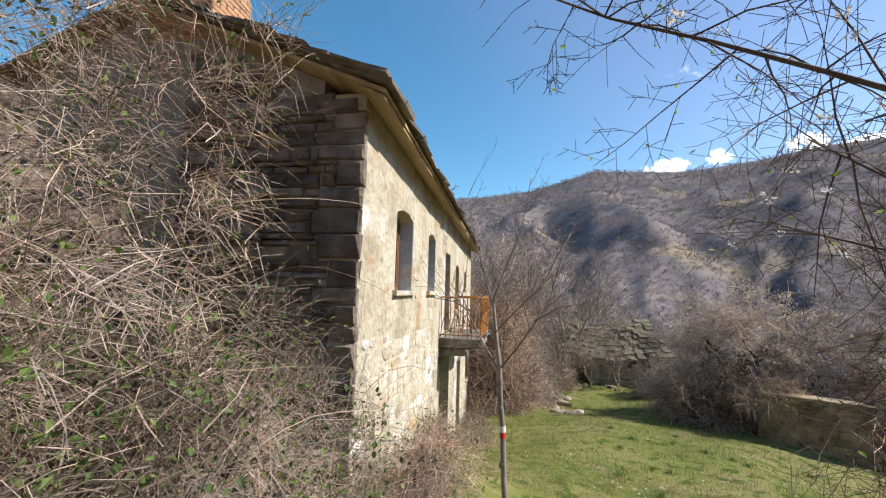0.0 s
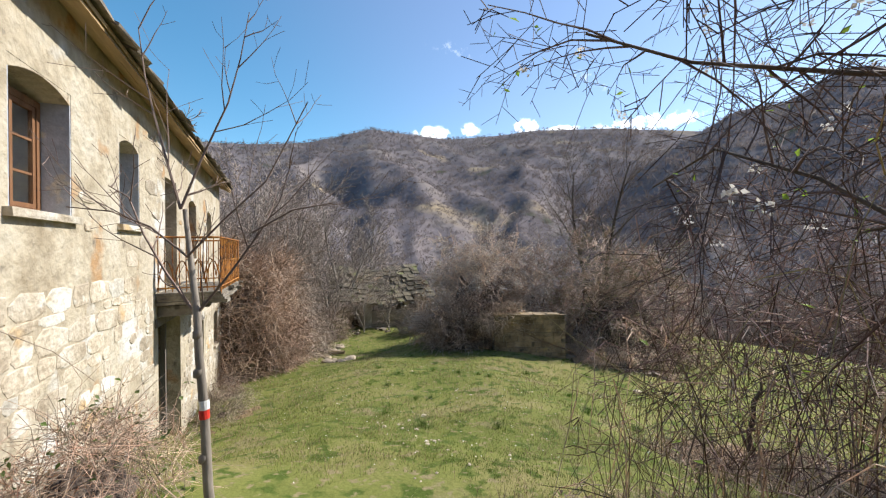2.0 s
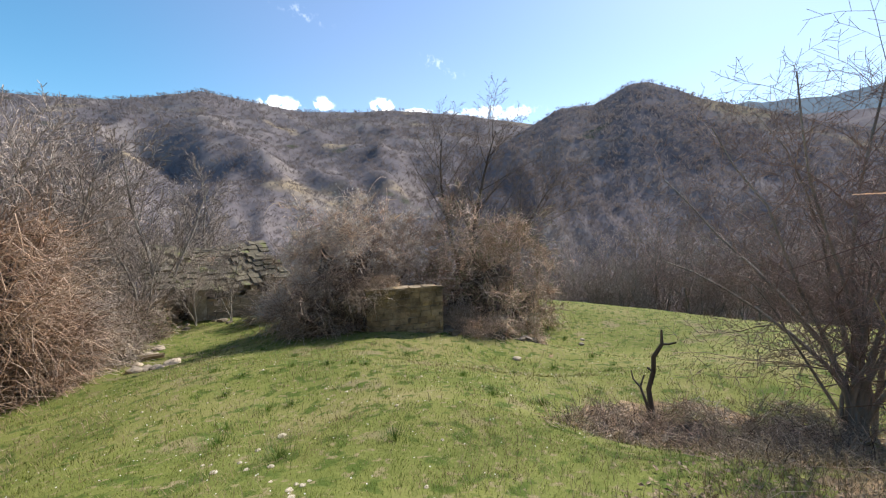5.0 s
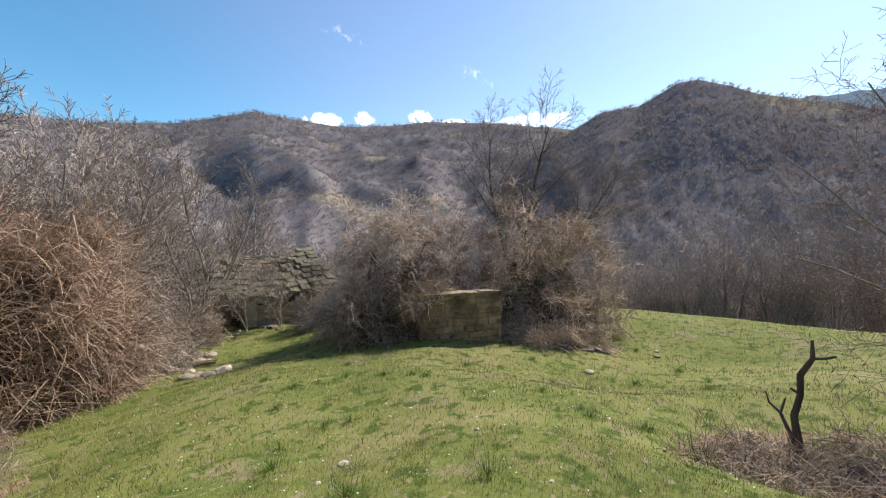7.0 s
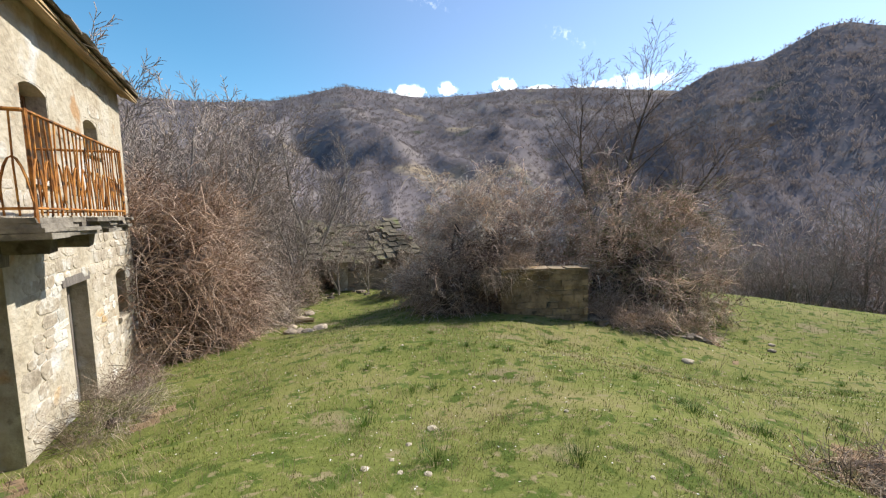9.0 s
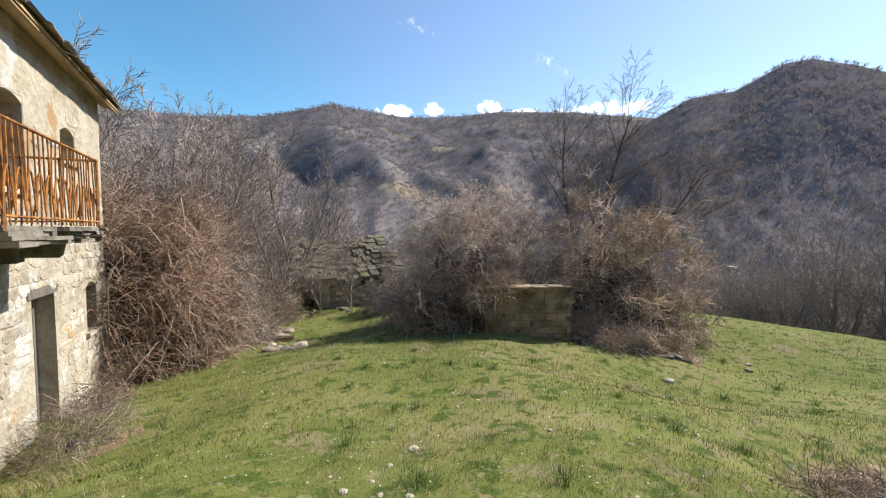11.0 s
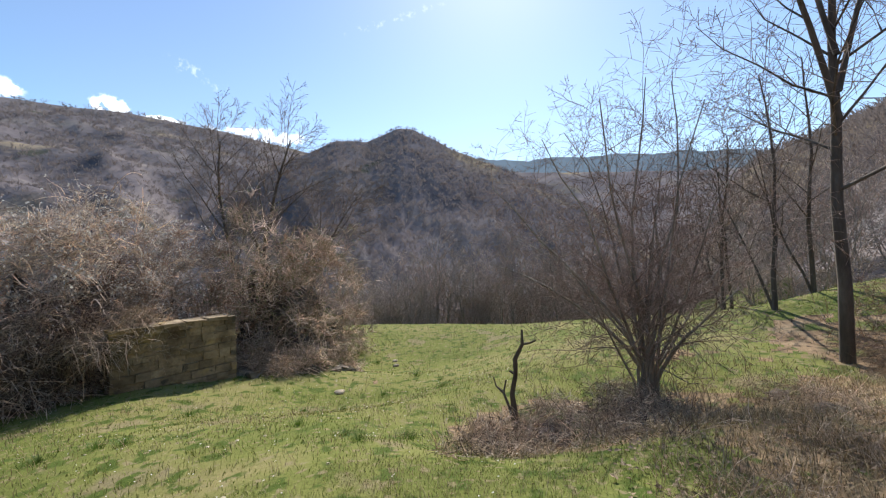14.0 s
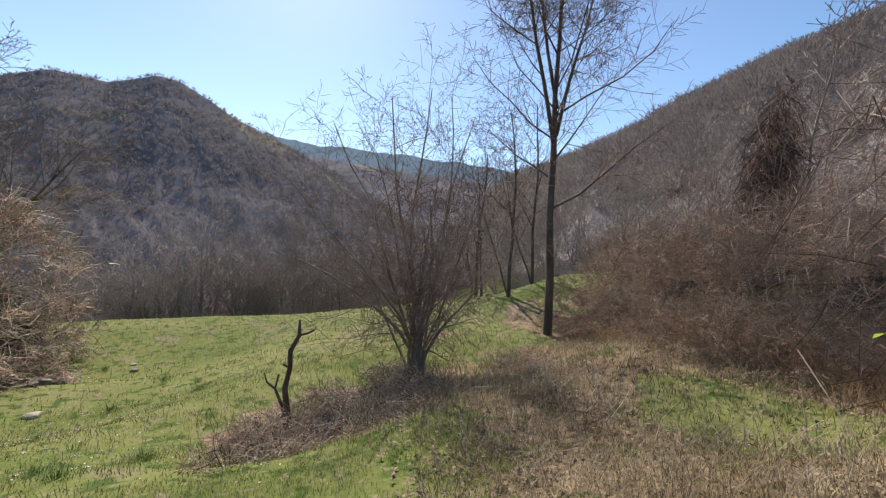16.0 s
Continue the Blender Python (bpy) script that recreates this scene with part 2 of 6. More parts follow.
# ---- geometry helpers ----
class Geo:
    """Collects vertices and faces of one mesh."""

    def __init__(self):
        self.v, self.f = [], []

    def tube(self, pts, radii, sides=3):
        first = len(self.v)
        n = len(pts)
        for i, p in enumerate(pts):
            d = pts[min(i + 1, n - 1)] - pts[max(i - 1, 0)]
            d = d.normalized() if d.length > 1e-9 else Vector((0, 0, 1))
            a = d.cross(Vector((0.31, 0.17, 0.93)) if abs(d.z) < 0.9 else Vector((1, 0.2, 0))).normalized()
            b = d.cross(a)
            for k in range(sides):
                t = 2 * math.pi * k / sides
                self.v.append(p + (a * math.cos(t) + b * math.sin(t)) * radii[i])
        for i in range(n - 1):
            for k in range(sides):
                o, q = first + i * sides, (k + 1) % sides
                self.f.append((o + k, o + q, o + sides + q, o + sides + k))
        return self

    def leaf(self, p, d, up, length, width):
        d, s = d.normalized(), d.cross(up).normalized() * width / 2
        i = len(self.v)
        sag = up.normalized() * length * 0.12
        self.v += [p, p + d * length * 0.45 + s + sag, p + d * length, p + d * length * 0.45 - s + sag]
        self.f += [(i, i + 1, i + 2), (i, i + 2, i + 3)]

    def blade(self, p, d, length, width):
        """A grass blade that bends over."""
        s = Vector((d.y, -d.x, 0)).normalized() * width / 2 if abs(d.x) + abs(d.y) > 1e-6 else Vector((width / 2, 0, 0))
        lean = Vector((d.x, d.y, 0))
        mid = p + Vector((0, 0, length * 0.6)) + lean * length * 0.25
        tip = p + Vector((0, 0, length * 0.9)) + lean * length * 0.75
        i = len(self.v)
        self.v += [p - s, p + s, mid + s * 0.7, mid - s * 0.7, tip]
        self.f += [(i, i + 1, i + 2, i + 3), (i + 3, i + 2, i + 4)]

    def box(self, lo, hi, jitter=0.0, rng=random):
        i = len(self.v)
        for z in (lo[2], hi[2]):
            for x, y in ((lo[0], lo[1]), (hi[0], lo[1]), (hi[0], hi[1]), (lo[0], hi[1])):
                self.v.append(Vector((x, y, z)) + Vector([rng.uniform(-jitter, jitter) for _ in range(3)]))
        self.f += [tuple(i + k for k in q) for q in ((3, 2, 1, 0), (4, 5, 6, 7), (0, 1, 5, 4), (1, 2, 6, 5), (2, 3, 7, 6), (3, 0, 4, 7))]
        return self

    def mesh(self, name, material, smooth=False):
        me = bpy.data.meshes.new(name)
        me.from_pydata([tuple(p) for p in self.v], [], self.f)
        if smooth:
            me.shade_smooth()
        me.materials.append(material)
        return me


def part(name, geo, material, parent=None, label="", smooth=False):
    ob = new(name, geo.mesh(name, material, smooth) if isinstance(geo, Geo) else geo)
    if parent is not None:
        ob.parent = parent
        ob.matrix_parent_inverse = parent.matrix_world.inverted()
    if label:
        ob["label"] = label
    if name in ("tangle", "foliage", "crown", "blossom", "grass_clump"):
        ob["kind"] = "stuff"
    return ob


def thing(name, at, label, category, group="", kind=""):
    ob = new(name)
    ob.empty_display_size = 0.2
    ob.matrix_world = Matrix.Translation(at)
    return tagged(ob, label, category, group, kind)


def rnd_dir(rng):
    while True:
        v = Vector((rng.uniform(-1, 1), rng.uniform(-1, 1), rng.uniform(-1, 1)))
        if 0.05 < v.length < 1:
            return v.normalized()


# ---- the ground: meadow, banks, valley and mountains in one sheet ----
SPOTS = ((1.8, -4.2, 1.9), (2.3, -2.6, 1.5), (2.9, 0, 0.8), (3.4, 0.8, 0.55), (5.3, 2.75, 0.1), (5.2, 5.6, -0.42), (10, 10.5, -0.85), (12, 9.2, -1.2), (13, 6, -1.6),
         (17, 6.8, -2.2), (10, 1.6, -0.85), (11.6, -0.7, -0.85), (7.3, -1.5, 0.2), (0, 12, -1.3), (0, 7, -0.9), (0, 4, 0.15), (0.3, 0, 1.2), (4.2, 16, -1.5), (13.7, -4.7, -0.5),
         (35, 17, -5.4), (35, 2, -5.0), (28, -10, -3.2), (15, 28, -4.4), (-2, 28, -3), (-9, 12, 0), (-9, 0, 3), (-3, -5, 3.6), (0, -4, 2.7), (3, -10, 3.6), (9, -9, 1.9), (18, -12, 1.0), (7.5, -5, 0.5))
RIDGE = ((-180, 20), (-60, 15), (-13, 13.7), (-5, 14), (2, 14.8), (11, 17.1), (22.5, 15.9), (35, 16.5), (45, 15.8), (55, 14.0), (80, 11.4), (96, 10.2), (110, 8.8), (180, 12))
CONE = ((40, 3), (50, 11.5), (54.8, 13.9), (58.5, 15.7), (63, 15.7), (67.5, 17.6), (69.5, 17.5), (72.5, 16.2), (75, 14.7), (78, 13.5), (84, 11), (92, 7), (100, 2))
FAR = ((60, 8), (77, 13.4), (84, 12.6), (92, 12.4), (101, 11.9), (112, 10.6), (125, 9))
SIDE = ((100, 0), (106, 4), (113, 9.8), (119, 11.4), (124, 13.4), (128, 15), (134, 18.1), (144.5, 21.6), (151, 23), (175, 24), (200, 22), (240, 20), (290, 18), (330, 12), (347, 8), (360, 2))


def along(table, a):
    if a <= table[0][0]:
        return table[0][1]
    for (a0, v0), (a1, v1) in zip(table, table[1:]):
        if a <= a1:
            return v0 + (v1 - v0) * (a - a0) / (a1 - a0)
    return table[-1][1]


def step(a, b, x):
    t = min(1, max(0, (x - a) / (b - a)))
    return t * t * (3 - 2 * t)


def near_height(x, y):
    total = weight = 0
    for sx, sy, sz in SPOTS:
        w = 1 / ((x - sx) ** 2 + (y - sy) ** 2 + 2.5) ** 2.0
        total, weight = total + w * sz, weight + w
    return total / weight + 0.05 * noise.noise((x * 0.5, y * 0.5, 0)) + 0.02 * noise.noise((x * 1.7, y * 1.7, 4))


HOME = Vector((3, 0.5, 2.3))


def ground_height(x, y):
    dx, dy = x - HOME.x, y - HOME.y
    r, az = math.hypot(dx, dy), math.degrees(math.atan2(dx, dy))
    z = near_height(x, y)
    if r < 20:
        return z
    open_side = step(-40, -15, az) * (1 - step(108, 128, az))
    brow = 36 + 3 * noise.noise((az * 0.05, 0, 0))
    fall = -max(0, r - brow) * 0.55
    valley = max(-34, z + fall) * open_side + z * (1 - open_side)
    if r < 30:
        return valley * open_side + (valley + step(20, 30, r) * 0.3) * (1 - open_side)
    best = valley
    warp = 7 * noise.noise((x * 0.006, y * 0.006, 9.1)) + 3 * noise.noise((x * 0.02, y * 0.02, 1.1))
    fold = 0.3 - 1.9 * abs(noise.noise(((az + warp) * 0.075, r * 0.0022, 3.7))) - 0.8 * abs(noise.noise(((az + warp) * 0.24, r * 0.005, 1.7)))
    rough = noise.fractal((x * 0.012, y * 0.012, 1.3), 1.0, 2.0, 5)
    for table, distance, start, power in ((RIDGE, 760, 110, 1.15), (CONE, 330, 75, 1.05), (SIDE, 150, 26, 1.0)):
        a = az if table is not SIDE else az % 360
        e = along(table, a)
        if table is SIDE and not 98 < a < 350:
            continue
        top = HOME.z + math.tan(radians(e)) * distance
        base = valley if table is SIDE else -34
        if table is SIDE:
            top = base + (top - base) * step(98, 112, a) * (1 - step(338, 350, a))
        t = (r - start) / (distance - start)
        if t <= 0:
            continue
        if t <= 1:
            h = base + (top - base) * t ** power + (rough * distance * 0.022 + fold * distance * 0.036) * (1 - t) ** 0.7 * min(1, 2.4 * t)
            h = min(h, HOME.z + (top - HOME.z) * r / distance * (0.999 - 0.02 * (1 - t)))
        else:
            h = top - (r - distance) * 0.25
        best = max(best, h)
    return best


def polar(az, r):
    return HOME.x + r * math.sin(radians(az)), HOME.y + r * math.cos(radians(az))


def dry(x, y):
    """How straw-covered the ground is, 0 to 1."""
    d = 0.45 * noise.noise((x * 0.6, y * 0.6, 9)) + 0.3 * noise.noise((x * 2.1, y * 2.1, 5)) + 0.16
    d += 0.5 * step(0.6, -1.2, y) * step(2.6, 4.2, x) * step(14, 10, x)
    d += 0.25 * step(-0.6, -1.6, y) * step(19, 15.5, x) + 0.5 * step(-3.6, -5.5, y) * step(19, 15.5, x) + 0.4 * step(3.4, 2.6, x) * step(-0.4, -1.4, y)
    d += 0.12 * step(2.6, 0.9, x) * step(2.0, 4.5, y)
    d += 0.6 * step(2.2, 0.9, math.hypot((x - 9.3) * 0.8, y - 0.8))
    green = polar(138, 5.0)
    d -= 0.7 * step(2.0, 0.6, math.hypot(x - green[0], (y - green[1]) * 1.6))
    return min(1, max(0, d))


def build_ground():
    geo = Geo()
    radii = [0.0]
    while radii[-1] < 2600:
        r = radii[-1]
        radii.append(r + (0.3 if r < 18 else max(0.3, r * 0.028)))
    angles = []
    a = -180.0
    while a < 180:
        angles.append(a)
        a += 0.6 if -20 < a < 155 else 2.0
    na = len(angles)
    for r in radii[1:]:
        # rings of the sheet
        for a in angles:
            x, y = HOME.x + r * math.sin(radians(a)), HOME.y + r * math.cos(radians(a))
            geo.v.append(Vector((x, y, ground_height(x, y))))
    geo.v.append(Vector((HOME.x, HOME.y, ground_height(HOME.x, HOME.y))))
    centre = len(geo.v) - 1
    woods = []
    for i in range(len(radii) - 2):
        for k in range(na):
            q = (k + 1) % na
            geo.f.append((i * na + k, i * na + q, (i + 1) * na + q, (i + 1) * na + k))
            az = angles[k]
            p = geo.v[i * na + k]
            woods.append(1 if radii[i + 1] > (37 if -20 < az < 114 else 27 if az < 127 else 20) else (2 if dry(p.x, p.y) > 0.6 else 0))
    for k in range(na):
        geo.f.append((centre, (k + 1) % na, k))
        woods.append(0)
    me = geo.mesh("ground", M_GROUND, True)
    me.materials.append(M_HILL)
    me.materials.append(M_LITTER)
    me.polygons.foreach_set("material_index", woods)
    return tagged(new("ground", me), "green meadow falling to a valley ringed by wooded hills", "ground", kind="structure")


ground = build_ground()


def build_far_range():
    """The blue range that closes the valley, beyond all the ground; its haze is put in as glow and colour."""
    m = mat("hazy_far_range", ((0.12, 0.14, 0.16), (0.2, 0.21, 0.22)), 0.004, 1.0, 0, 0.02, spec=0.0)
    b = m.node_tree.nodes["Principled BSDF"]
    # Faint blue emission stands in for the haze in front of the range.
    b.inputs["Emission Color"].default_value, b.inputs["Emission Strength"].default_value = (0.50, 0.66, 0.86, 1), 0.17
    g = Geo()
    n = 110
    for i in range(n + 1):
        az = 66 + 62 * i / n
        e = along(FAR, az) + 0.5 * noise.noise((az * 0.25, 0, 6)) + 0.2 * noise.noise((az * 0.9, 0, 2))
        for r, k in ((2250, 0.0), (2400, 0.55), (2500, 1.0)):
            x, y = polar(az, r)
            g.v.append(Vector((x, y, -60 + (60 + HOME.z + math.tan(radians(e)) * r) * k)))
    for i in range(n):
        for k in range(2):
            a = i * 3 + k
            g.f.append((a, a + 3, a + 4, a + 1))
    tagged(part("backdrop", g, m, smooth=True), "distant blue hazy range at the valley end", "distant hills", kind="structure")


build_far_range()


# ---- the house ----
M_PLASTER = mat("weathered_lime_plaster", ((0.31, 0.255, 0.175), (0.455, 0.395, 0.295), (0.53, 0.485, 0.395)), 1.3, 0.92, 0.9, 9, spots=(((0.40, 0.25, 0.13), 1.5, 0.61), ((0.58, 0.57, 0.53), 0.8, 0.58), ((0.22, 0.185, 0.14), 3.2, 0.645), ((0.30, 0.26, 0.2), 7.0, 0.66)))
M_STONE = mat("sandstone", ((0.17, 0.14, 0.11), (0.29, 0.235, 0.175), (0.38, 0.31, 0.22)), 2.2, 0.9, 0.8, 22, per=0.3, spots=(((0.36, 0.26, 0.11), 1.3, 0.66),))
M_STONE_DARK = mat("dark_sandstone", ((0.075, 0.06, 0.048), (0.17, 0.135, 0.105), (0.27, 0.22, 0.165)), 2.6, 0.9, 1.0, 8, per=0.45, spots=(((0.27, 0.2, 0.10), 1.1, 0.64), ((0.05, 0.042, 0.036), 2.4, 0.6)))
M_STONE_PALE = mat("limewashed_stone", ((0.30, 0.245, 0.175), (0.465, 0.40, 0.305), (0.57, 0.525, 0.445)), 2.0, 0.92, 1.0, 16, per=0.12, spots=(((0.48, 0.33, 0.17), 1.2, 0.62), ((0.62, 0.58, 0.5), 3.0, 0.56)))
M_LIME = mat("flaking_white_lime", ((0.40, 0.36, 0.29), (0.54, 0.51, 0.445), (0.64, 0.62, 0.575)), 2.0, 0.92, 1.0, 14, per=0.15, spots=(((0.42, 0.33, 0.2), 2.5, 0.62), ((0.3, 0.27, 0.22), 6, 0.66)))
M_RUIN = mat("lichened_field_stone", ((0.125, 0.092, 0.06), (0.245, 0.185, 0.118), (0.36, 0.28, 0.19)), 2.4, 0.92, 1.0, 16, per=0.3, spots=(((0.36, 0.27, 0.13), 1.6, 0.6), ((0.09, 0.075, 0.055), 3.4, 0.6)))
M_MORTAR = mat("old_mortar", ((0.22, 0.19, 0.15), (0.34, 0.3, 0.24)), 3, 0.95, 0.7, 30)
M_SLATE = mat("roof_slab", ((0.10, 0.09, 0.075), (0.19, 0.16, 0.125), (0.26, 0.22, 0.16)), 2.5, 0.9, 0.7, 18, per=0.3, spots=(((0.28, 0.25, 0.12), 3, 0.64),))
M_SLATE_HUT = mat("lichened_hut_slab", ((0.06, 0.052, 0.036), (0.115, 0.097, 0.066), (0.18, 0.153, 0.105)), 2.0, 0.95, 0.8, 14, per=0.25, spots=(((0.12, 0.125, 0.05), 1.4, 0.58),))
M_EAVE = mat("eave_boards", ((0.22, 0.15, 0.075), (0.38, 0.27, 0.14), (0.48, 0.36, 0.2)), 2, 0.85, 0.6, 20, per=0.2, stretch=(1, 0.2, 1))
M_WOOD = mat("brown_window_wood", ((0.16, 0.075, 0.035), (0.27, 0.14, 0.07)), 3, 0.7, 0.4, 30, stretch=(4, 4, 0.5))
M_GREYWOOD = mat("weathered_grey_wood", ((0.12, 0.105, 0.09), (0.24, 0.21, 0.18)), 3, 0.85, 0.6, 30, stretch=(6, 6, 0.5))
M_RUST = mat("rusty_iron", ((0.15, 0.06, 0.022), (0.36, 0.145, 0.035), (0.52, 0.26, 0.06)), 6, 0.8, 0.4, 60, metal=0.1, per=0.25, spots=(((0.10, 0.06, 0.038), 9, 0.56),))
M_BRICK = mat("chimney_brick", ((0.33, 0.17, 0.10), (0.46, 0.27, 0.16)), 3, 0.9, 0.6, 40, per=0.25)
# Reveal plaster with skylit blue shade painted into its colour.
M_SHADE_BLUE = mat("shade_blue_plaster", ((0.34, 0.37, 0.43), (0.5, 0.52, 0.55)), 3, 0.9, 0.5, 20, spots=(((0.6, 0.55, 0.45), 4, 0.6),))
M_DARK = mat("dark_room", ((0.06, 0.05, 0.045), (0.1, 0.085, 0.07)), 2, 0.95, 0.3, 20)


def eave_z(y):
    return 5.55 - 0.045 * y


LENGTH, BACK = 12.0, -6.6


def roof_under(x, y):
    """Height of the underside of the roof's front slope."""
    return eave_z(y) + 0.10 + (0.34 - x) * 0.43


# openings of the front wall: y0, y1, z0, z1
OPEN = {"window_1": (1.42, 2.45, 3.46, 4.78), "window_2": (3.72, 4.5, 3.46, 4.72), "door_2": (5.85, 6.65, 2.4, 4.5), "window_3": (7.7, 8.5, 2.9, 4.32), "window_4": (9.8, 10.5, 3.6, 4.24),
        "door_1": (5.35, 6.85, -1.0, 1.75), "door_3": (8.44, 9.25, -1.15, 1.25), "window_5": (10.72, 11.36, 0.2, 1.25)}


def wall_with_openings(geo, length, openings, z_low, z_top, x0, x1):
    """One wall from x0 to x1 along y, with its openings cut through it."""
    ys = sorted({0.0, length, *(o[0] for o in openings), *(o[1] for o in openings)})
    zs = sorted({z_low, 9.0, *(o[2] for o in openings), *(o[3] for o in openings)})
    index = {}

    def vert(x, i, k):
        if (x, i, k) not in index:
            index[x, i, k] = len(geo.v)
            geo.v.append(Vector((x, ys[i], zs[k] if k < len(zs) - 1 else z_top(ys[i]))))
        return index[x, i, k]

    def solid(i, k):
        if not (0 <= i < len(ys) - 1 and 0 <= k < len(zs) - 1):
            return False
        y, z = (ys[i] + ys[i + 1]) / 2, (zs[k] + zs[k + 1]) / 2
        return not any(o[0] < y < o[1] and o[2] < z < o[3] for o in openings)

    for i in range(len(ys) - 1):
        for k in range(len(zs) - 1):
            if not solid(i, k):
                continue
            geo.f.append((vert(x1, i, k), vert(x1, i + 1, k), vert(x1, i + 1, k + 1), vert(x1, i, k + 1)))
            geo.f.append((vert(x0, i, k), vert(x0, i, k + 1), vert(x0, i + 1, k + 1), vert(x0, i + 1, k)))
            for di, dk, a, b in ((-1, 0, (0, 0), (0, 1)), (1, 0, (1, 1), (1, 0)), (0, -1, (1, 0), (0, 0)), (0, 1, (0, 1), (1, 1))):
                if not solid(i + di, k + dk):
                    geo.f.append((vert(x1, i + a[0], k + a[1]), vert(x1, i + b[0], k + b[1]), vert(x0, i + b[0], k + b[1]), vert(x0, i + a[0], k + a[1])))


def build_house():
    house = thing("house", (-3, 6, 0), "old two-storey stone farmhouse with flaking cream plaster", "house")
    g = Geo()
    wall_with_openings(g, LENGTH, list(OPEN.values()), -2.5, lambda y: roof_under(-0.3, y) - 0.1, -0.55, 0.0)
    part("front_wall", g, M_PLASTER, house, "cream lime plaster flaking off rubble stone")
    ridge_x, ridge_h = -3.3, 1.75
    for y0, y1 in ((0.0, 0.55), (LENGTH - 0.55, LENGTH)):
        g = Geo()
        i = 0
        for y in (y0 + 0.003, y1 - 0.003):
            for x, z in ((-0.553, -2.5), (-0.553, roof_under(-0.553, y) - 0.01), (ridge_x, roof_under(ridge_x, y) - 0.01), (BACK, eave_z(y) + 0.2), (BACK, -2.5)):
                g.v.append(Vector((x, y, z)))
        g.f += [(i, i + 1, i + 2, i + 3, i + 4), (i + 9, i + 8, i + 7, i + 6, i + 5)] + [(i + k, i + 5 + k, i + 5 + (k + 1) % 5, i + (k + 1) % 5) for k in range(5)]
        part("gable_wall", g, M_MORTAR, house, "dark rubble stone gable")
    g = Geo()
    g.box((BACK, 0.56, -2.5), (BACK + 0.5, LENGTH - 0.56, 5.0))
    part("back_wall", g, M_MORTAR, house)
    part("upper_floor", Geo().box((BACK + 0.5, 0.56, 2.1), (-0.56, LENGTH - 0.56, 2.3)), M_DARK, house)
    part("partition", Geo().box((-2.4, 0.56, -2.4), (-2.3, LENGTH - 0.56, 2.097)), M_DARK, house)
    part("partition", Geo().box((-2.6, 0.56, 2.303), (-2.5, LENGTH - 0.56, 5.0)), M_DARK, house)
    for xa, xb, za, zb in ((0.34, ridge_x, 0.10, 0.10 + 3.64 * 0.43), (ridge_x, BACK - 0.4, 0.10 + 3.64 * 0.43, 0.1)):
        g = Geo()
        for y in (-0.28, LENGTH + 0.15):
            for x, z in ((xa, za), (xb, zb), (xb, zb + 0.05), (xa, za + 0.05)):
                g.v.append(Vector((x, y, eave_z(y) + z)))
        g.f += [(0, 1, 2, 3), (7, 6, 5, 4)] + [(k, 4 + k, 4 + (k + 1) % 4, (k + 1) % 4) for k in range(4)]
        part("roof", g, M_EAVE, house, "timber roof deck with sagging eaves")
    return house


house = build_house()


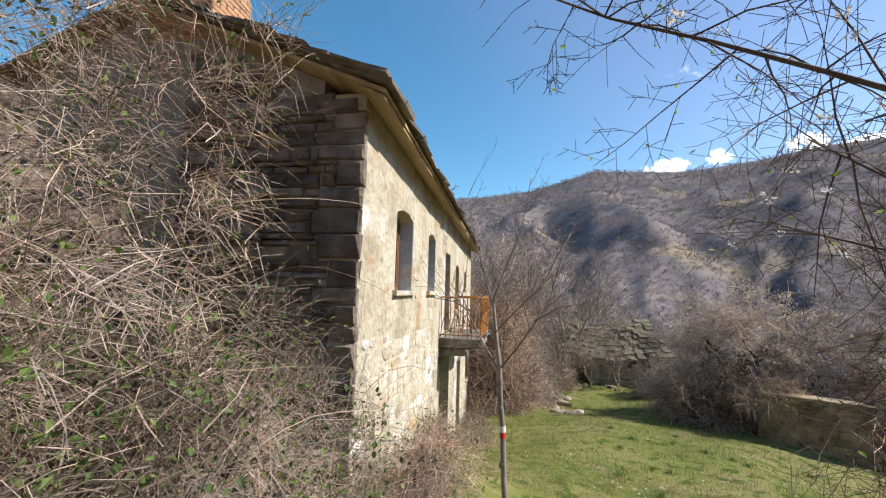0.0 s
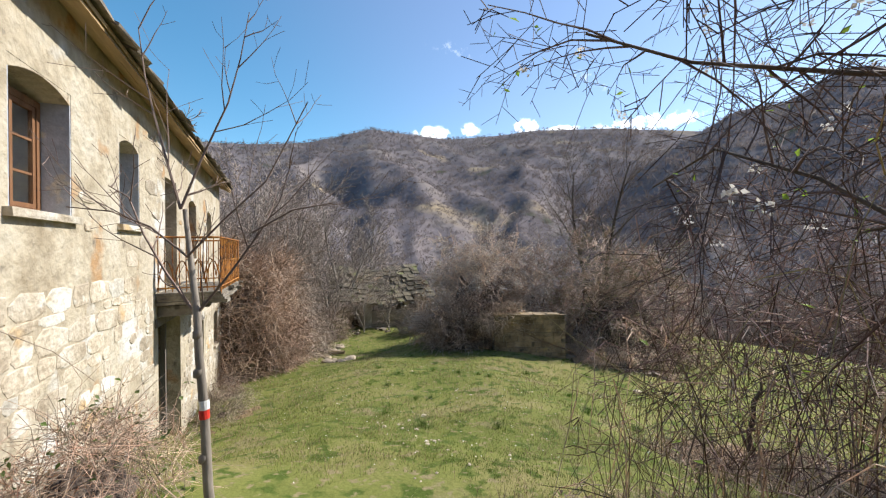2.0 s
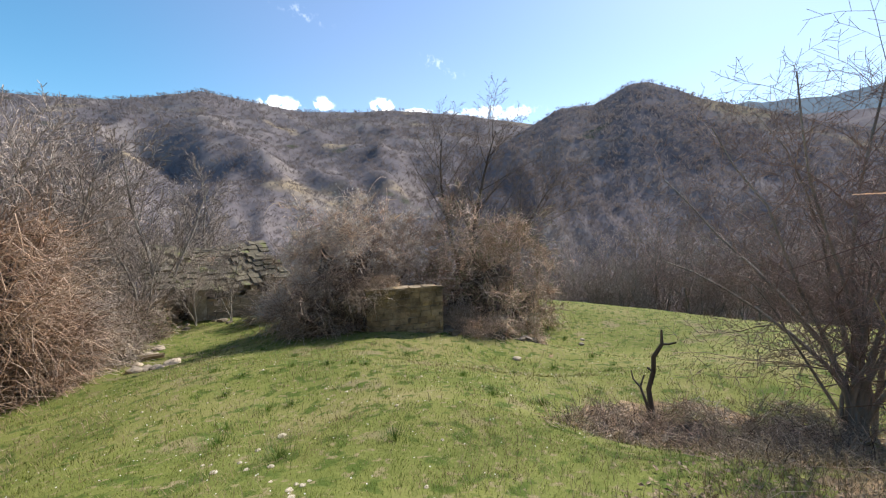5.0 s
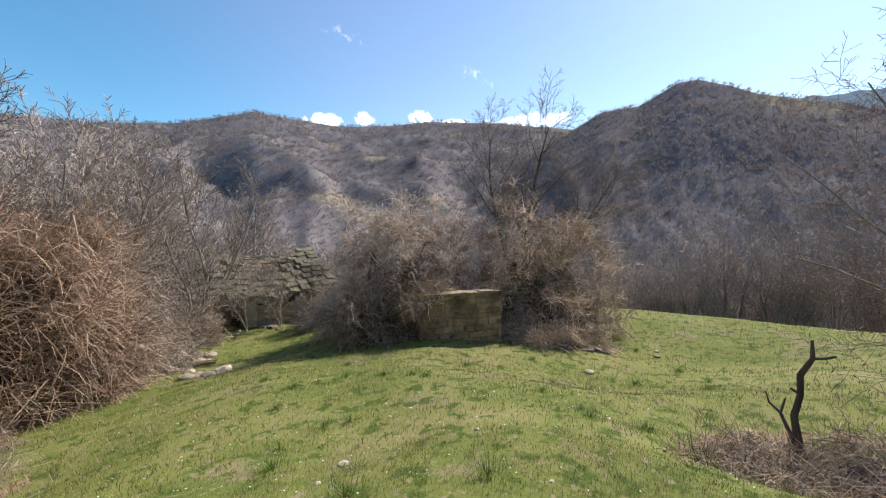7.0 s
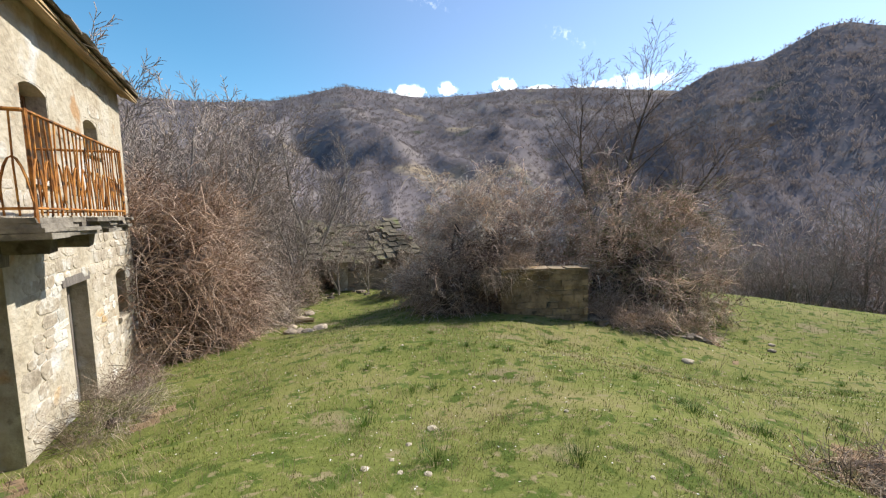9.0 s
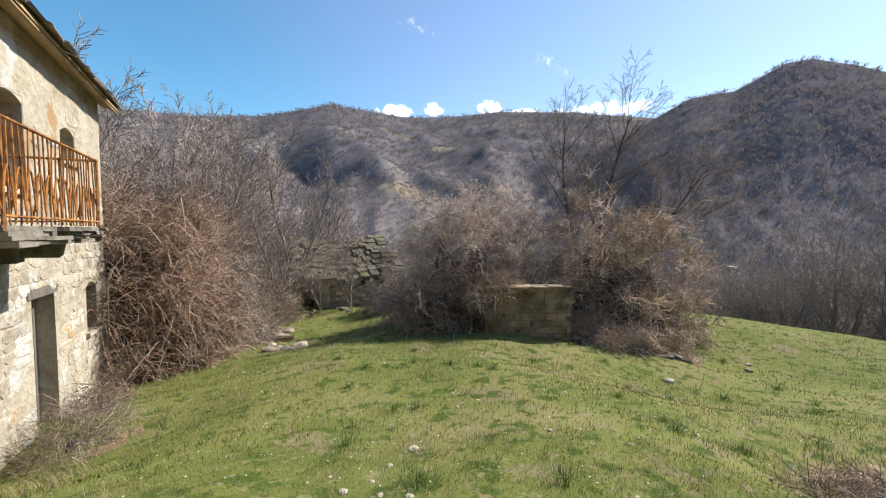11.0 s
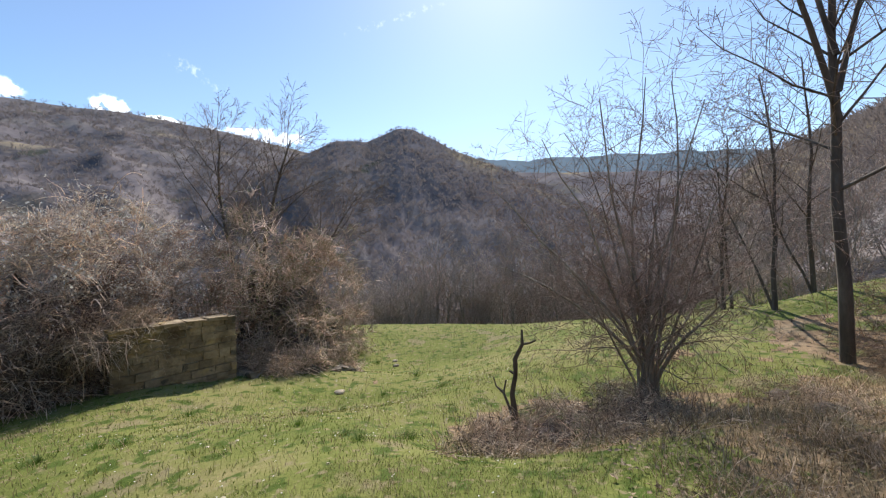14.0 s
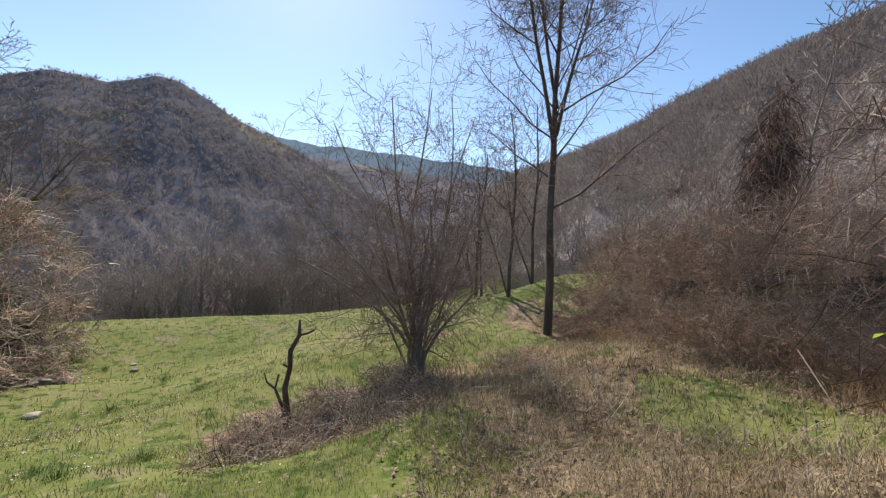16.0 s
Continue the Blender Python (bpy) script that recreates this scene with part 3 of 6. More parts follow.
def bush(name, at, size, count, length, radius, materials, label, category="shrub", seed=1, leaves=0, curl=0.5, hang=0.0, core=0.62, spikes=0.1, group="", leaf_mat=None, droop=0.3, ragged=1.0, arcs=0, sprays=0, per_spray=17, spray_len=0.0, square=0.0, heart=None, bits=2):
    """A mound of tangled stems: a lumpy solid heart with the inner shade in its colour, arching canes around it, loose
    ends, and a few leaves.
    """
    rng = random.Random(seed)
    ob = thing(name, at, label, category, group)
    at = Vector(at)

    def lump(d):
        return 0.82 + ragged * 0.34 * noise.noise(d * 1.7 + Vector((seed * 3.1, 0, 0))) + ragged * 0.22 * noise.noise(d * 4 + Vector((0, seed * 2.3, 0)))

    def shell(d, k):
        s = lump(d) * k
        if square:
            # steeper sides and a flatter top than a dome
            s *= 1 - square + square / max(math.hypot(d.x, d.y), abs(d.z), 0.6)
        return at + Vector((d.x * size[0] * s, d.y * size[1] * s, (max(0, d.z) * s if d.z > 0 else 0) * size[2]))

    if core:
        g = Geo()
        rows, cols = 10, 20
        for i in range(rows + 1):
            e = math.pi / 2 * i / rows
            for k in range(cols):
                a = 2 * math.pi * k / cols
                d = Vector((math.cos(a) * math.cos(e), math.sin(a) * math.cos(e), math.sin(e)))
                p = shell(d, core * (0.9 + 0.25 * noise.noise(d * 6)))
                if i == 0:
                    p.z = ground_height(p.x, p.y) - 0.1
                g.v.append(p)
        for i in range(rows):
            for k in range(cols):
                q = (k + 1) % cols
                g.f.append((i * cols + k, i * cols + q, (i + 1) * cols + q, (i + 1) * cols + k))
        part("heart", g, heart or M_HEART_SHADE, ob, "solid heart of dead stems, inner shade painted in", True)
    geos = [Geo() for _ in materials]
    lg = Geo()
    big = 0.95 if leaf_mat is M_FLUFF else 0.85
    for c in range(count):
        d = rnd_dir(rng)
        d.z = abs(d.z) * 1.05 - 0.05
        d.normalize()
        k = core * 0.8 + (1 - core * 0.8) * rng.random() ** 0.6
        patch = noise.noise(Vector((d.x * size[0], d.y * size[1], d.z * size[2])) * (1.5 if radius > 0.006 else 2.6) + Vector((seed, 0, 0)))
        if patch < -0.08 and k > core and rng.random() < 0.75:
            continue
        p = shell(d, k)
        p.z = max(p.z, ground_height(p.x, p.y) + 0.02) if d.z < 0.25 else p.z
        t = rnd_dir(rng)
        t = (t - d * t.dot(d) * 0.55 + d * spikes * rng.uniform(-0.5, 2) + Vector((0, 0, -hang))).normalized()
        ln = length * rng.uniform(0.4, 1.3)
        bend = rnd_dir(rng) * curl + Vector((0, 0, -droop - hang))
        pts = []
        for s in range(3):
            pts.append(p.copy())
            p = p + t * ln / 2
            t = (t + bend * 0.7 + rnd_dir(rng) * 0.4).normalized()
        r = radius * rng.uniform(0.5, 1.3)
        geos[math.floor((patch * 1.2 + 0.5 + rng.gauss(0, 0.2)) * len(geos)) % len(geos)].tube(pts, (r, r * 0.85, r * 0.45))
        if leaves and rng.random() < leaves:
            for _ in range(rng.randint(1, 3)):
                lg.leaf(pts[rng.randrange(3)], rnd_dir(rng), Vector((0, 0, 1)) + rnd_dir(rng) * 0.5, rng.uniform(0.04, 0.08) * big, rng.uniform(0.03, 0.05) * big)
    # long canes that arch out of the mass and fall back
    for c in range(arcs):
        d = rnd_dir(rng)
        d.z = abs(d.z)
        p = shell(d, rng.uniform(0.75, 0.98))
        t = (d + rnd_dir(rng) * 0.7 + Vector((0, 0, 0.5))).normalized()
        ln = length * rng.uniform(1.2, 3.0) / 6
        turn = rnd_dir(rng) * 0.22 + Vector((0, 0, -0.3))
        pts, radii = [], []
        for s in range(7):
            pts.append(p.copy())
            radii.append(radius * 1.15 * (1 - 0.11 * s))
            p = p + t * ln
            t = (t + turn + rnd_dir(rng) * 0.1).normalized()
        geos[c % len(geos)].tube(pts, radii)
    # sprays of canes that spring from one knot, arch outwards and hang: lit above, dark beneath
    for c in range(sprays):
        d = rnd_dir(rng)
        d.z = abs(d.z) * 1.1 - 0.08
        d.normalize()
        knot = shell(d, rng.uniform(0.8, 1.0))
        knot.z = max(knot.z, ground_height(knot.x, knot.y) + 0.15)
        lead = (d + rnd_dir(rng) * 0.6 + Vector((0, 0, 0.35))).normalized()
        reach = (spray_len or length) * rng.uniform(0.6, 1.25)
        which = rng.randrange(len(geos))
        for j in range(per_spray):
            t = (lead + rnd_dir(rng) * 1.0).normalized()
            ln = reach * rng.uniform(0.5, 1.25) / 3
            p = knot + rnd_dir(rng) * reach * 0.16
            turn = rnd_dir(rng) * 0.34 + Vector((0, 0, -0.26 - hang * 0.4))
            pts, radii = [], []
            r = radius * rng.uniform(0.45, 1.1)
            for s in range(4):
                pts.append(p.copy())
                radii.append(r * (1 - 0.2 * s))
                p = p + t * ln
                t = (t + turn + rnd_dir(rng) * 0.42).normalized()
            geos[which if rng.random() < 0.75 else rng.randrange(len(geos))].tube(pts, radii)
            if leaves and rng.random() < leaves:
                for _ in range(rng.randint(1, bits)):
                    lg.leaf(pts[rng.randrange(1, 4)] + d * 0.05, rnd_dir(rng), Vector((0, 0, 1)) + rnd_dir(rng) * 0.5, rng.uniform(0.04, 0.08) * big, rng.uniform(0.03, 0.05) * big)
    for g, m in zip(geos, materials):
        part("tangle", g, m, ob)
    if lg.f:
        part("foliage", lg, leaf_mat or M_LEAF, ob, "pale seed fluff" if leaf_mat is M_FLUFF else "scattered green leaves")
    return ob




# ---- house: stones, openings, balcony, roof slabs ----
def stone(lo, hi, axis, proud, rng, soften=0.22):
    """A roughly squared stone on a wall face: a jittered slab whose front is drawn in at the edges. axis 'x': front at +x; 'y': front at -y."""
    g = Geo()
    (a0, c0), (a1, c1) = lo, hi
    inset = min(a1 - a0, c1 - c0) * soften
    ring = []
    for layer, (k, depth) in enumerate(((0.0, -0.05), (0.0, proud * 0.45), (inset, proud))):
        for a, c in ((a0 + k, c0 + k), (a1 - k, c0 + k), (a1 - k, c1 - k), (a0 + k, c1 - k)):
            if layer or soften < 0.15:
                a, c = a + rng.uniform(-1, 1) * inset * 0.6, c + rng.uniform(-1, 1) * inset * 0.6
            d = depth + (rng.uniform(-0.4, 0.4) * proud if layer == 2 else 0)
            g.v.append(Vector((d, a, c)) if axis == "x" else Vector((a, -d, c)))
    for layer in (0, 4):
        for k in range(4):
            q = (k + 1) % 4
            g.f.append((layer + k, layer + q, layer + 4 + q, layer + 4 + k))
    g.f.append((8, 9, 10, 11))
    return g


def rubble(a0, a1, c0, c1, rng):
    """An irregular field stone in the front wall: a rounded, tilted outline with a low domed face."""
    g = Geo()
    ca, cc, ha, hc = (a0 + a1) / 2, (c0 + c1) / 2, (a1 - a0) / 2 - 0.003, (c1 - c0) / 2 - 0.003
    turn, proud = rng.uniform(-0.1, 0.1), rng.uniform(0.004, 0.016)
    n = 9
    outline = []
    for k in range(n):
        t = 2 * math.pi * (k + rng.uniform(-0.3, 0.3)) / n
        u, w = math.cos(t), math.sin(t)
        m = (abs(u) ** 7 + abs(w) ** 7) ** (-1 / 7) * rng.uniform(0.92, 1.06)
        outline.append((u * m * ha, w * m * hc))
    for q, depth in ((1.0, -0.03), (1.0, proud * 0.4), (0.9, proud)):
        for u, w in outline:
            u, w = u * q, w * q
            g.v.append(Vector((depth + rng.uniform(-0.15, 0.15) * proud, ca + u * math.cos(turn) - w * math.sin(turn), cc + u * math.sin(turn) + w * math.cos(turn))))
    for layer in (0, n):
        for k in range(n):
            q = (k + 1) % n
            g.f.append((layer + k, layer + q, layer + n + q, layer + n + k))
    g.v.append(Vector((proud * 1.15, ca, cc)))
    for k in range(n):
        g.f.append((2 * n + k, 2 * n + (k + 1) % n, 3 * n))
    return g


def courses(rng, a0, a1, c0, c1, heights, widths):
    c = c0
    while c < c1:
        h = rng.uniform(*heights)
        a = a0 - rng.uniform(0, widths[0])
        while a < a1:
            w = rng.uniform(*widths) * (0.7 + h / heights[1])
            yield max(a0, a), min(a1, a + w), c, c + h
            a += w
        c += h


def build_masonry():
    rng = random.Random(12)
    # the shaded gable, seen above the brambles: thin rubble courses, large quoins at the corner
    z = 1.9
    while z < 5.6:
        h = rng.uniform(0.17, 0.34)
        w = rng.uniform(0.3, 0.62)
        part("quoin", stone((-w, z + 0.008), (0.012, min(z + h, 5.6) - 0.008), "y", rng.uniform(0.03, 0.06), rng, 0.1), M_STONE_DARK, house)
        for a0, a1, c0, c1 in courses(rng, -2.5, -w, z, z + h - 0.05, (0.06, 0.19), (0.14, 0.5)):
            c1 = min(c1, z + h)
            top = roof_under(max(a1, -3.2), 0) - 0.08
            if c1 > top or a1 - a0 < 0.05 or c1 - c0 < 0.035:
                continue
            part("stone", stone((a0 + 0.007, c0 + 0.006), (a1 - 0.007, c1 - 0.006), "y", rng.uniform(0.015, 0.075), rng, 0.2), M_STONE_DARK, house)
        z += h
    for a0, a1, c0, c1 in courses(rng, -2.5, -0.1, 5.6, 6.9, (0.07, 0.2), (0.16, 0.5)):
        if c1 < roof_under(max(a1, -3.2), 0) - 0.06 and a1 - a0 > 0.05:
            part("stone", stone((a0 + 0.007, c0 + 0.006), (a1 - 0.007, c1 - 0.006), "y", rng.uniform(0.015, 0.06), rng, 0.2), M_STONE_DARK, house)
    # the front: irregular rubble in smeared lime below the sills, smooth plaster with a few bare stones above
    spare = Geo()
    made = 0
    stones = []
    for a0, a1, c0, c1 in courses(rng, 0.02, LENGTH, -1.7, 5.0, (0.10, 0.27), (0.13, 0.42)):
        ym, zm = (a0 + a1) / 2, (c0 + c1) / 2
        if zm < near_height(0.3, ym) - 0.2 or a1 - a0 < 0.06:
            continue
        if any(o[0] - 0.03 < a1 and o[1] + 0.03 > a0 and o[2] - 0.1 < c1 and o[3] + 0.03 > c0 for o in OPEN.values()):
            continue
        if 5.1 < ym < 7.95 and 1.9 < zm < 2.4:
            continue
        bare = 0.86 if zm < 1.9 else (0.74 if zm < 2.7 + 0.5 * noise.noise((ym, 0, 3)) else 0.02)
        bare += 0.75 * noise.noise((ym * 0.8, zm * 1.0, 2.0))
        if rng.random() > bare:
            continue
        stones.append((a0, a1, c0, c1))
    for a0, a1, c0, c1 in stones:
        ym, zm = (a0 + a1) / 2, (c0 + c1) / 2
        g = rubble(a0, a1, c0, c1, rng)
        near = (ym < 4.6 and zm > 0.9) or (ym > 8.0 and zm < 1.6)
        if near and made < 298:
            q = rng.random()
            part("stone", g, M_LIME if 6.8 < ym < 8.45 or q < 0.15 else M_STONE_PALE, house)
            made += 1
        else:
            n = len(spare.v)
            spare.v += g.v
            spare.f += [tuple(n + i for i in f) for f in g.f]
    part("rubble", spare, M_STONE_PALE, house, "lime-smeared rubble stones")["kind"] = "stuff"


def frame_bars(parent, name, y0, y1, z0, z1, x, w, t, material, label=""):
    """A rectangular frame of four bars, as one mesh."""
    g = Geo()
    g.box((x, y0, z0), (x + t, y0 + w, z1)).box((x, y1 - w, z0), (x + t, y1, z1)).box((x, y0 + w, z0), (x + t, y1 - w, z0 + w)).box((x, y0 + w, z1 - w), (x + t, y1 - w, z1))
    return part(name, g, material, parent, label)


M_GLASS = bpy.data.materials.new("old_window_glass")
M_GLASS.use_nodes = True
gb = M_GLASS.node_tree.nodes["Principled BSDF"]
gb.inputs["Base Color"].default_value = (0.75, 0.8, 0.8, 1)
gb.inputs["Roughness"].default_value, gb.inputs["Transmission Weight"].default_value = 0.05, 1.0
M_SLABSTONE = mat("balcony_stone", ((0.10, 0.085, 0.068), (0.19, 0.165, 0.13), (0.28, 0.25, 0.2)), 3, 0.9, 0.9, 20, per=0.2, spots=(((0.1, 0.09, 0.07), 4, 0.6),))


def build_openings():
    for name, (y0, y1, z0, z1) in OPEN.items():
        if name.startswith("window"):
            w = thing(name, (-0.2, (y0 + y1) / 2, z0), "deep-set old window in the plastered wall" if name != "window_5" else "small unglazed opening in the rubble wall", "window", kind="structure")
            # splayed reveals; windows 1 and 2 have bluish shade put into the colour
            reveal_mat = M_SHADE_BLUE if name in ("window_1", "window_2") else M_PLASTER
            part("reveal", Geo().box((-0.5, y1 - 0.022, z0), (-0.004, y1 - 0.003, z1)), reveal_mat, w, "flaking plaster reveal")
            part("reveal", Geo().box((-0.5, y0 + 0.003, z0), (-0.004, y0 + 0.022, z1)), reveal_mat, w, "flaking plaster reveal")
            part("window_sill", Geo().box((-0.3, y0 - 0.08, z0 - 0.06), (0.07, y1 + 0.08, z0 + 0.006), 0.008, random.Random(3)), M_STONE_PALE, w, "worn stone sill")
            # flat segmental head
            g = Geo()
            n = 8
            for x in (-0.5, -0.003):
                for k in range(n + 1):
                    t = k / n
                    g.v.append(Vector((x, y0 + 0.003 + (y1 - y0 - 0.006) * t, z1 - 0.003)))
                    g.v.append(Vector((x, y0 + 0.003 + (y1 - y0 - 0.006) * t, z1 - 0.012 - 0.11 * (2 * t - 1) ** 2)))
            for k in range(n):
                a, b = 2 * k, 2 * (n + 1) + 2 * k
                g.f += [(b, b + 2, b + 3, b + 1), (a + 1, a + 3, b + 3, b + 1), (a, a + 1, a + 3, a + 2)]
            part("head", g, M_PLASTER, w)
            if name in ("window_1", "window_3"):
                fr = frame_bars(w, "window_frame", y0 + 0.03, y1 - 0.03, z0 + 0.01, z1 - 0.13, -0.30, 0.065, 0.06, M_WOOD, "brown painted timber frame")
                mid = (y0 + y1) / 2
                for ya, yb in ((y0 + 0.1, mid - 0.01), (mid + 0.01, y1 - 0.1)):
                    frame_bars(fr, "sash", ya, yb, z0 + 0.08, z1 - 0.2, -0.29, 0.045, 0.04, M_WOOD)
                    for zz in (z0 + 0.08 + (z1 - z0 - 0.28) / 3, z0 + 0.08 + (z1 - z0 - 0.28) * 2 / 3):
                        part("glazing_bar", Geo().box((-0.28, ya + 0.045, zz - 0.012), (-0.258, yb - 0.045, zz + 0.012)), M_WOOD, fr)
                    pane = part("pane", Geo().box((-0.275, ya + 0.046, z0 + 0.126), (-0.271, yb - 0.046, z1 - 0.246)), M_GLASS, fr)
                    pane.visible_shadow = False
            if name == "window_5":
                for k in range(3):
                    yy = y0 + (y1 - y0) * (k + 1) / 4
                    part("bar", Geo().tube([Vector((-0.15, yy, z0)), Vector((-0.15, yy, z1))], (0.009, 0.009), 6), M_RUST, w, "rusty iron bar")
        else:
            d = thing(name, (-0.25, (y0 + y1) / 2, z0), "weathered grey plank door ajar in a stone doorway" if name != "door_2" else "weathered plank door onto the balcony", "door", kind="structure")
            frame_bars(d, "door_frame", y0 + 0.01, y1 - 0.01, z0, z1 - 0.01, -0.34, 0.09, 0.09, M_GREYWOOD)
            n = 5 if name == "door_1" else 4
            wdt = (y1 - y0 - 0.22) / n
            if name == "door_1":
                wdt *= 0.5
            for k in range(n):
                ya = y0 + 0.11 + wdt * k
                part("plank", Geo().box((-0.33, ya + 0.004, z0 + 0.04), (-0.295, ya + wdt - 0.004, z1 - 0.1), 0.003, random.Random(k)), M_GREYWOOD, d)
            for zz in (z0 + 0.35, z0 + (z1 - z0) * 0.62):
                part("ledge", Geo().box((-0.294, y0 + 0.12, zz), (-0.262, y0 + 0.1 + wdt * n, zz + 0.11), 0.003, random.Random(9)), M_GREYWOOD, d)
            if name != "door_2":
                part("lintel", Geo().box((-0.5, y0 - 0.15, z1 - 0.003), (0.012, y1 + 0.15, z1 + 0.16), 0.01, random.Random(5)), M_GREYWOOD, d, "old timber lintel")
                part("threshold", Geo().box((-0.45, y0 - 0.05, z0 - 0.25), (0.45 if name == "door_1" else 0.12, y1 + 0.1, z0 + 0.02), 0.02, random.Random(6)), M_SLABSTONE, d, "worn stone threshold")


def build_balcony():
    y0, y1, x1 = 5.2, 7.9, 1.04
    rng = random.Random(8)
    b = thing("balcony", (0.5, 6.5, 2.3), "stone slab balcony with rusty wrought-iron railing", "balcony")
    for layer, (za, zb) in enumerate(((2.15, 2.2), (2.203, 2.245), (2.248, 2.3), (2.303, 2.35))):
        y = y0
        while y < y1 - 0.1:
            e = min(y1, y + rng.uniform(0.28, 0.75))
            part("slab", Geo().box((0.012, y + 0.006, za), (x1 + rng.uniform(-0.12, 0.08), e - 0.006, zb), 0.009, rng), M_SLABSTONE, b)
            y = e
    for yy in (y0 + 0.2, (y0 + y1) / 2, y1 - 0.2):
        part("bracket", Geo().box((0.004, yy - 0.09, 1.94), (0.62, yy + 0.09, 2.135), 0.02, rng), M_SLABSTONE, b)
    top, low, x = 3.34, 2.44, x1 - 0.04
    rail = part("rail", Geo().tube([Vector((0.02, y0 + 0.03, top)), Vector((x - 0.02, y0 + 0.03, top)), Vector((x, y0 + 0.05, top)), Vector((x, y1 - 0.05, top)), Vector((x - 0.02, y1 - 0.03, top)), Vector((0.02, y1 - 0.03, top))], [0.019] * 6, 6), M_RUST, b, "rusty handrail")
    part("rail", Geo().tube([Vector((0.02, y0 + 0.03, low)), Vector((x - 0.02, y0 + 0.03, low)), Vector((x, y0 + 0.05, low)), Vector((x, y1 - 0.05, low)), Vector((x - 0.02, y1 - 0.03, low)), Vector((0.02, y1 - 0.03, low))], [0.014] * 6, 6), M_RUST, b)
    sides = [(lambda s: Vector((x, y0 + 0.05 + s, 0)), y1 - y0 - 0.1), (lambda s: Vector((0.04 + s, y0 + 0.03, 0)), x - 0.04), (lambda s: Vector((0.04 + s, y1 - 0.03, 0)), x - 0.04)]
    for place, span in sides:
        n = int(span / 0.105)
        for k in range(n + 1):
            p = place(span * k / n)
            wob = rng.uniform(-0.012, 0.012)
            part("baluster", Geo().tube([p + Vector((0, 0, low - 0.07)), p + Vector((wob, wob, 2.85)), p + Vector((0, 0, top))], (0.009, 0.009, 0.009), 5), M_RUST, rail)
        # hooped ornament between the balusters
        m = int(span / 0.21)
        for k in range(m):
            a, c = place(span * k / m), place(span * (k + 1) / m)
            pts = []
            for s in range(9):
                t = s / 8
                pts.append(a.lerp(c, t) + Vector((0, 0, low + 0.06 + 0.42 * math.sin(math.pi * t) ** 0.7)))
            part("hoop", Geo().tube(pts, [0.011] * 9, 4), M_RUST, rail)
    for yy in (y0 + 0.05, y1 - 0.05):
        part("post", Geo().tube([Vector((x, yy, 2.3)), Vector((x, yy, top + 0.02))], (0.018, 0.018), 6), M_RUST, b)


def build_roof_slabs():
    rng = random.Random(21)

    def slab(x_out, width_x, ya, yb, lift, tilt):
        """One stone slab on the slope, its outer edge at x_out."""
        g = Geo()
        th = rng.uniform(0.03, 0.055)
        for z in (0.0, th):
            for x, y in ((x_out, ya), (x_out, yb), (x_out - width_x, yb), (x_out - width_x, ya)):
                jx, jy = rng.uniform(-0.04, 0.04), rng.uniform(-0.025, 0.025)
                base = roof_under(x, y) + 0.052
                g.v.append(Vector((x + jx, y + jy, base + z + lift + (x_out - x) / width_x * -tilt + rng.uniform(-0.006, 0.006))))
        g.f += [(3, 2, 1, 0), (4, 5, 6, 7), (0, 1, 5, 4), (1, 2, 6, 5), (2, 3, 7, 6), (3, 0, 4, 7)]
        part("slate", g, M_SLATE, house)

    for row in range(7):
        x = 0.44 - row * 0.55
        y = -0.36
        while y < LENGTH + 0.15:
            w = rng.uniform(0.4, 0.75)
            slab(x + rng.uniform(-0.05, 0.04), 0.72, y + 0.005, min(y + w, LENGTH + 0.25) - 0.005, 0.055 + rng.uniform(0, 0.012), 0.045)
            y += w
    # loose pile along the verge
    for k in range(16):
        x = 0.38 - k * 0.23
        slab(x, rng.uniform(0.35, 0.5), -0.42 + rng.uniform(-0.05, 0.05), 0.12 + rng.uniform(-0.1, 0.1), 0.06 + rng.uniform(0, 0.05), 0.03)
    # boards under the eaves
    for row, (xa, xb, drop) in enumerate(((0.03, 0.17, -0.02), (0.18, 0.32, -0.02))):
        y = -0.26
        while y < LENGTH + 0.1:
            e = min(LENGTH + 0.12, y + rng.uniform(1.6, 2.6))
            g = Geo()
            for yy in (y + 0.006, e - 0.006):
                for x, z in ((xa, 0), (xb, 0), (xb, -0.03), (xa, -0.03)):
                    g.v.append(Vector((x, yy, roof_under(x, yy) - 0.012 + z - 0.01 * row + rng.uniform(-0.008, 0.008))))
            g.f += [(0, 1, 2, 3), (7, 6, 5, 4)] + [(k, 4 + k, 4 + (k + 1) % 4, (k + 1) % 4) for k in range(4)]
            part("board", g, M_EAVE, house)
            y = e
    # chimney
    ch = thing("chimney", (-2.7, 0.35, 6.6), "square brick chimney on the gable end", "chimney")
    part("core", Geo().box((-3.2, 0.02, 6.2), (-2.28, 0.72, 8.0)), M_MORTAR, ch)
    for c in range(14):
        z = 6.75 + c * 0.075
        off = 0.12 if c % 2 else 0.0
        y = 0.0 - off
        while y < 0.74:
            a, e = max(y, 0.0), min(y + 0.24, 0.74)
            if e - a > 0.04:
                part("brick", Geo().box((-2.285, a + 0.005, z), (-2.255, e - 0.005, z + 0.062), 0.003, rng), M_BRICK, ch)
            y += 0.25
        x = -3.23 - off
        while x < -2.26:
            a, e = max(x, -3.23), min(x + 0.24, -2.257)
            if e - a > 0.04:
                part("brick", Geo().box((a + 0.005, -0.012, z), (e - 0.005, 0.018, z + 0.062), 0.003, rng), M_BRICK, ch)
            x += 0.25


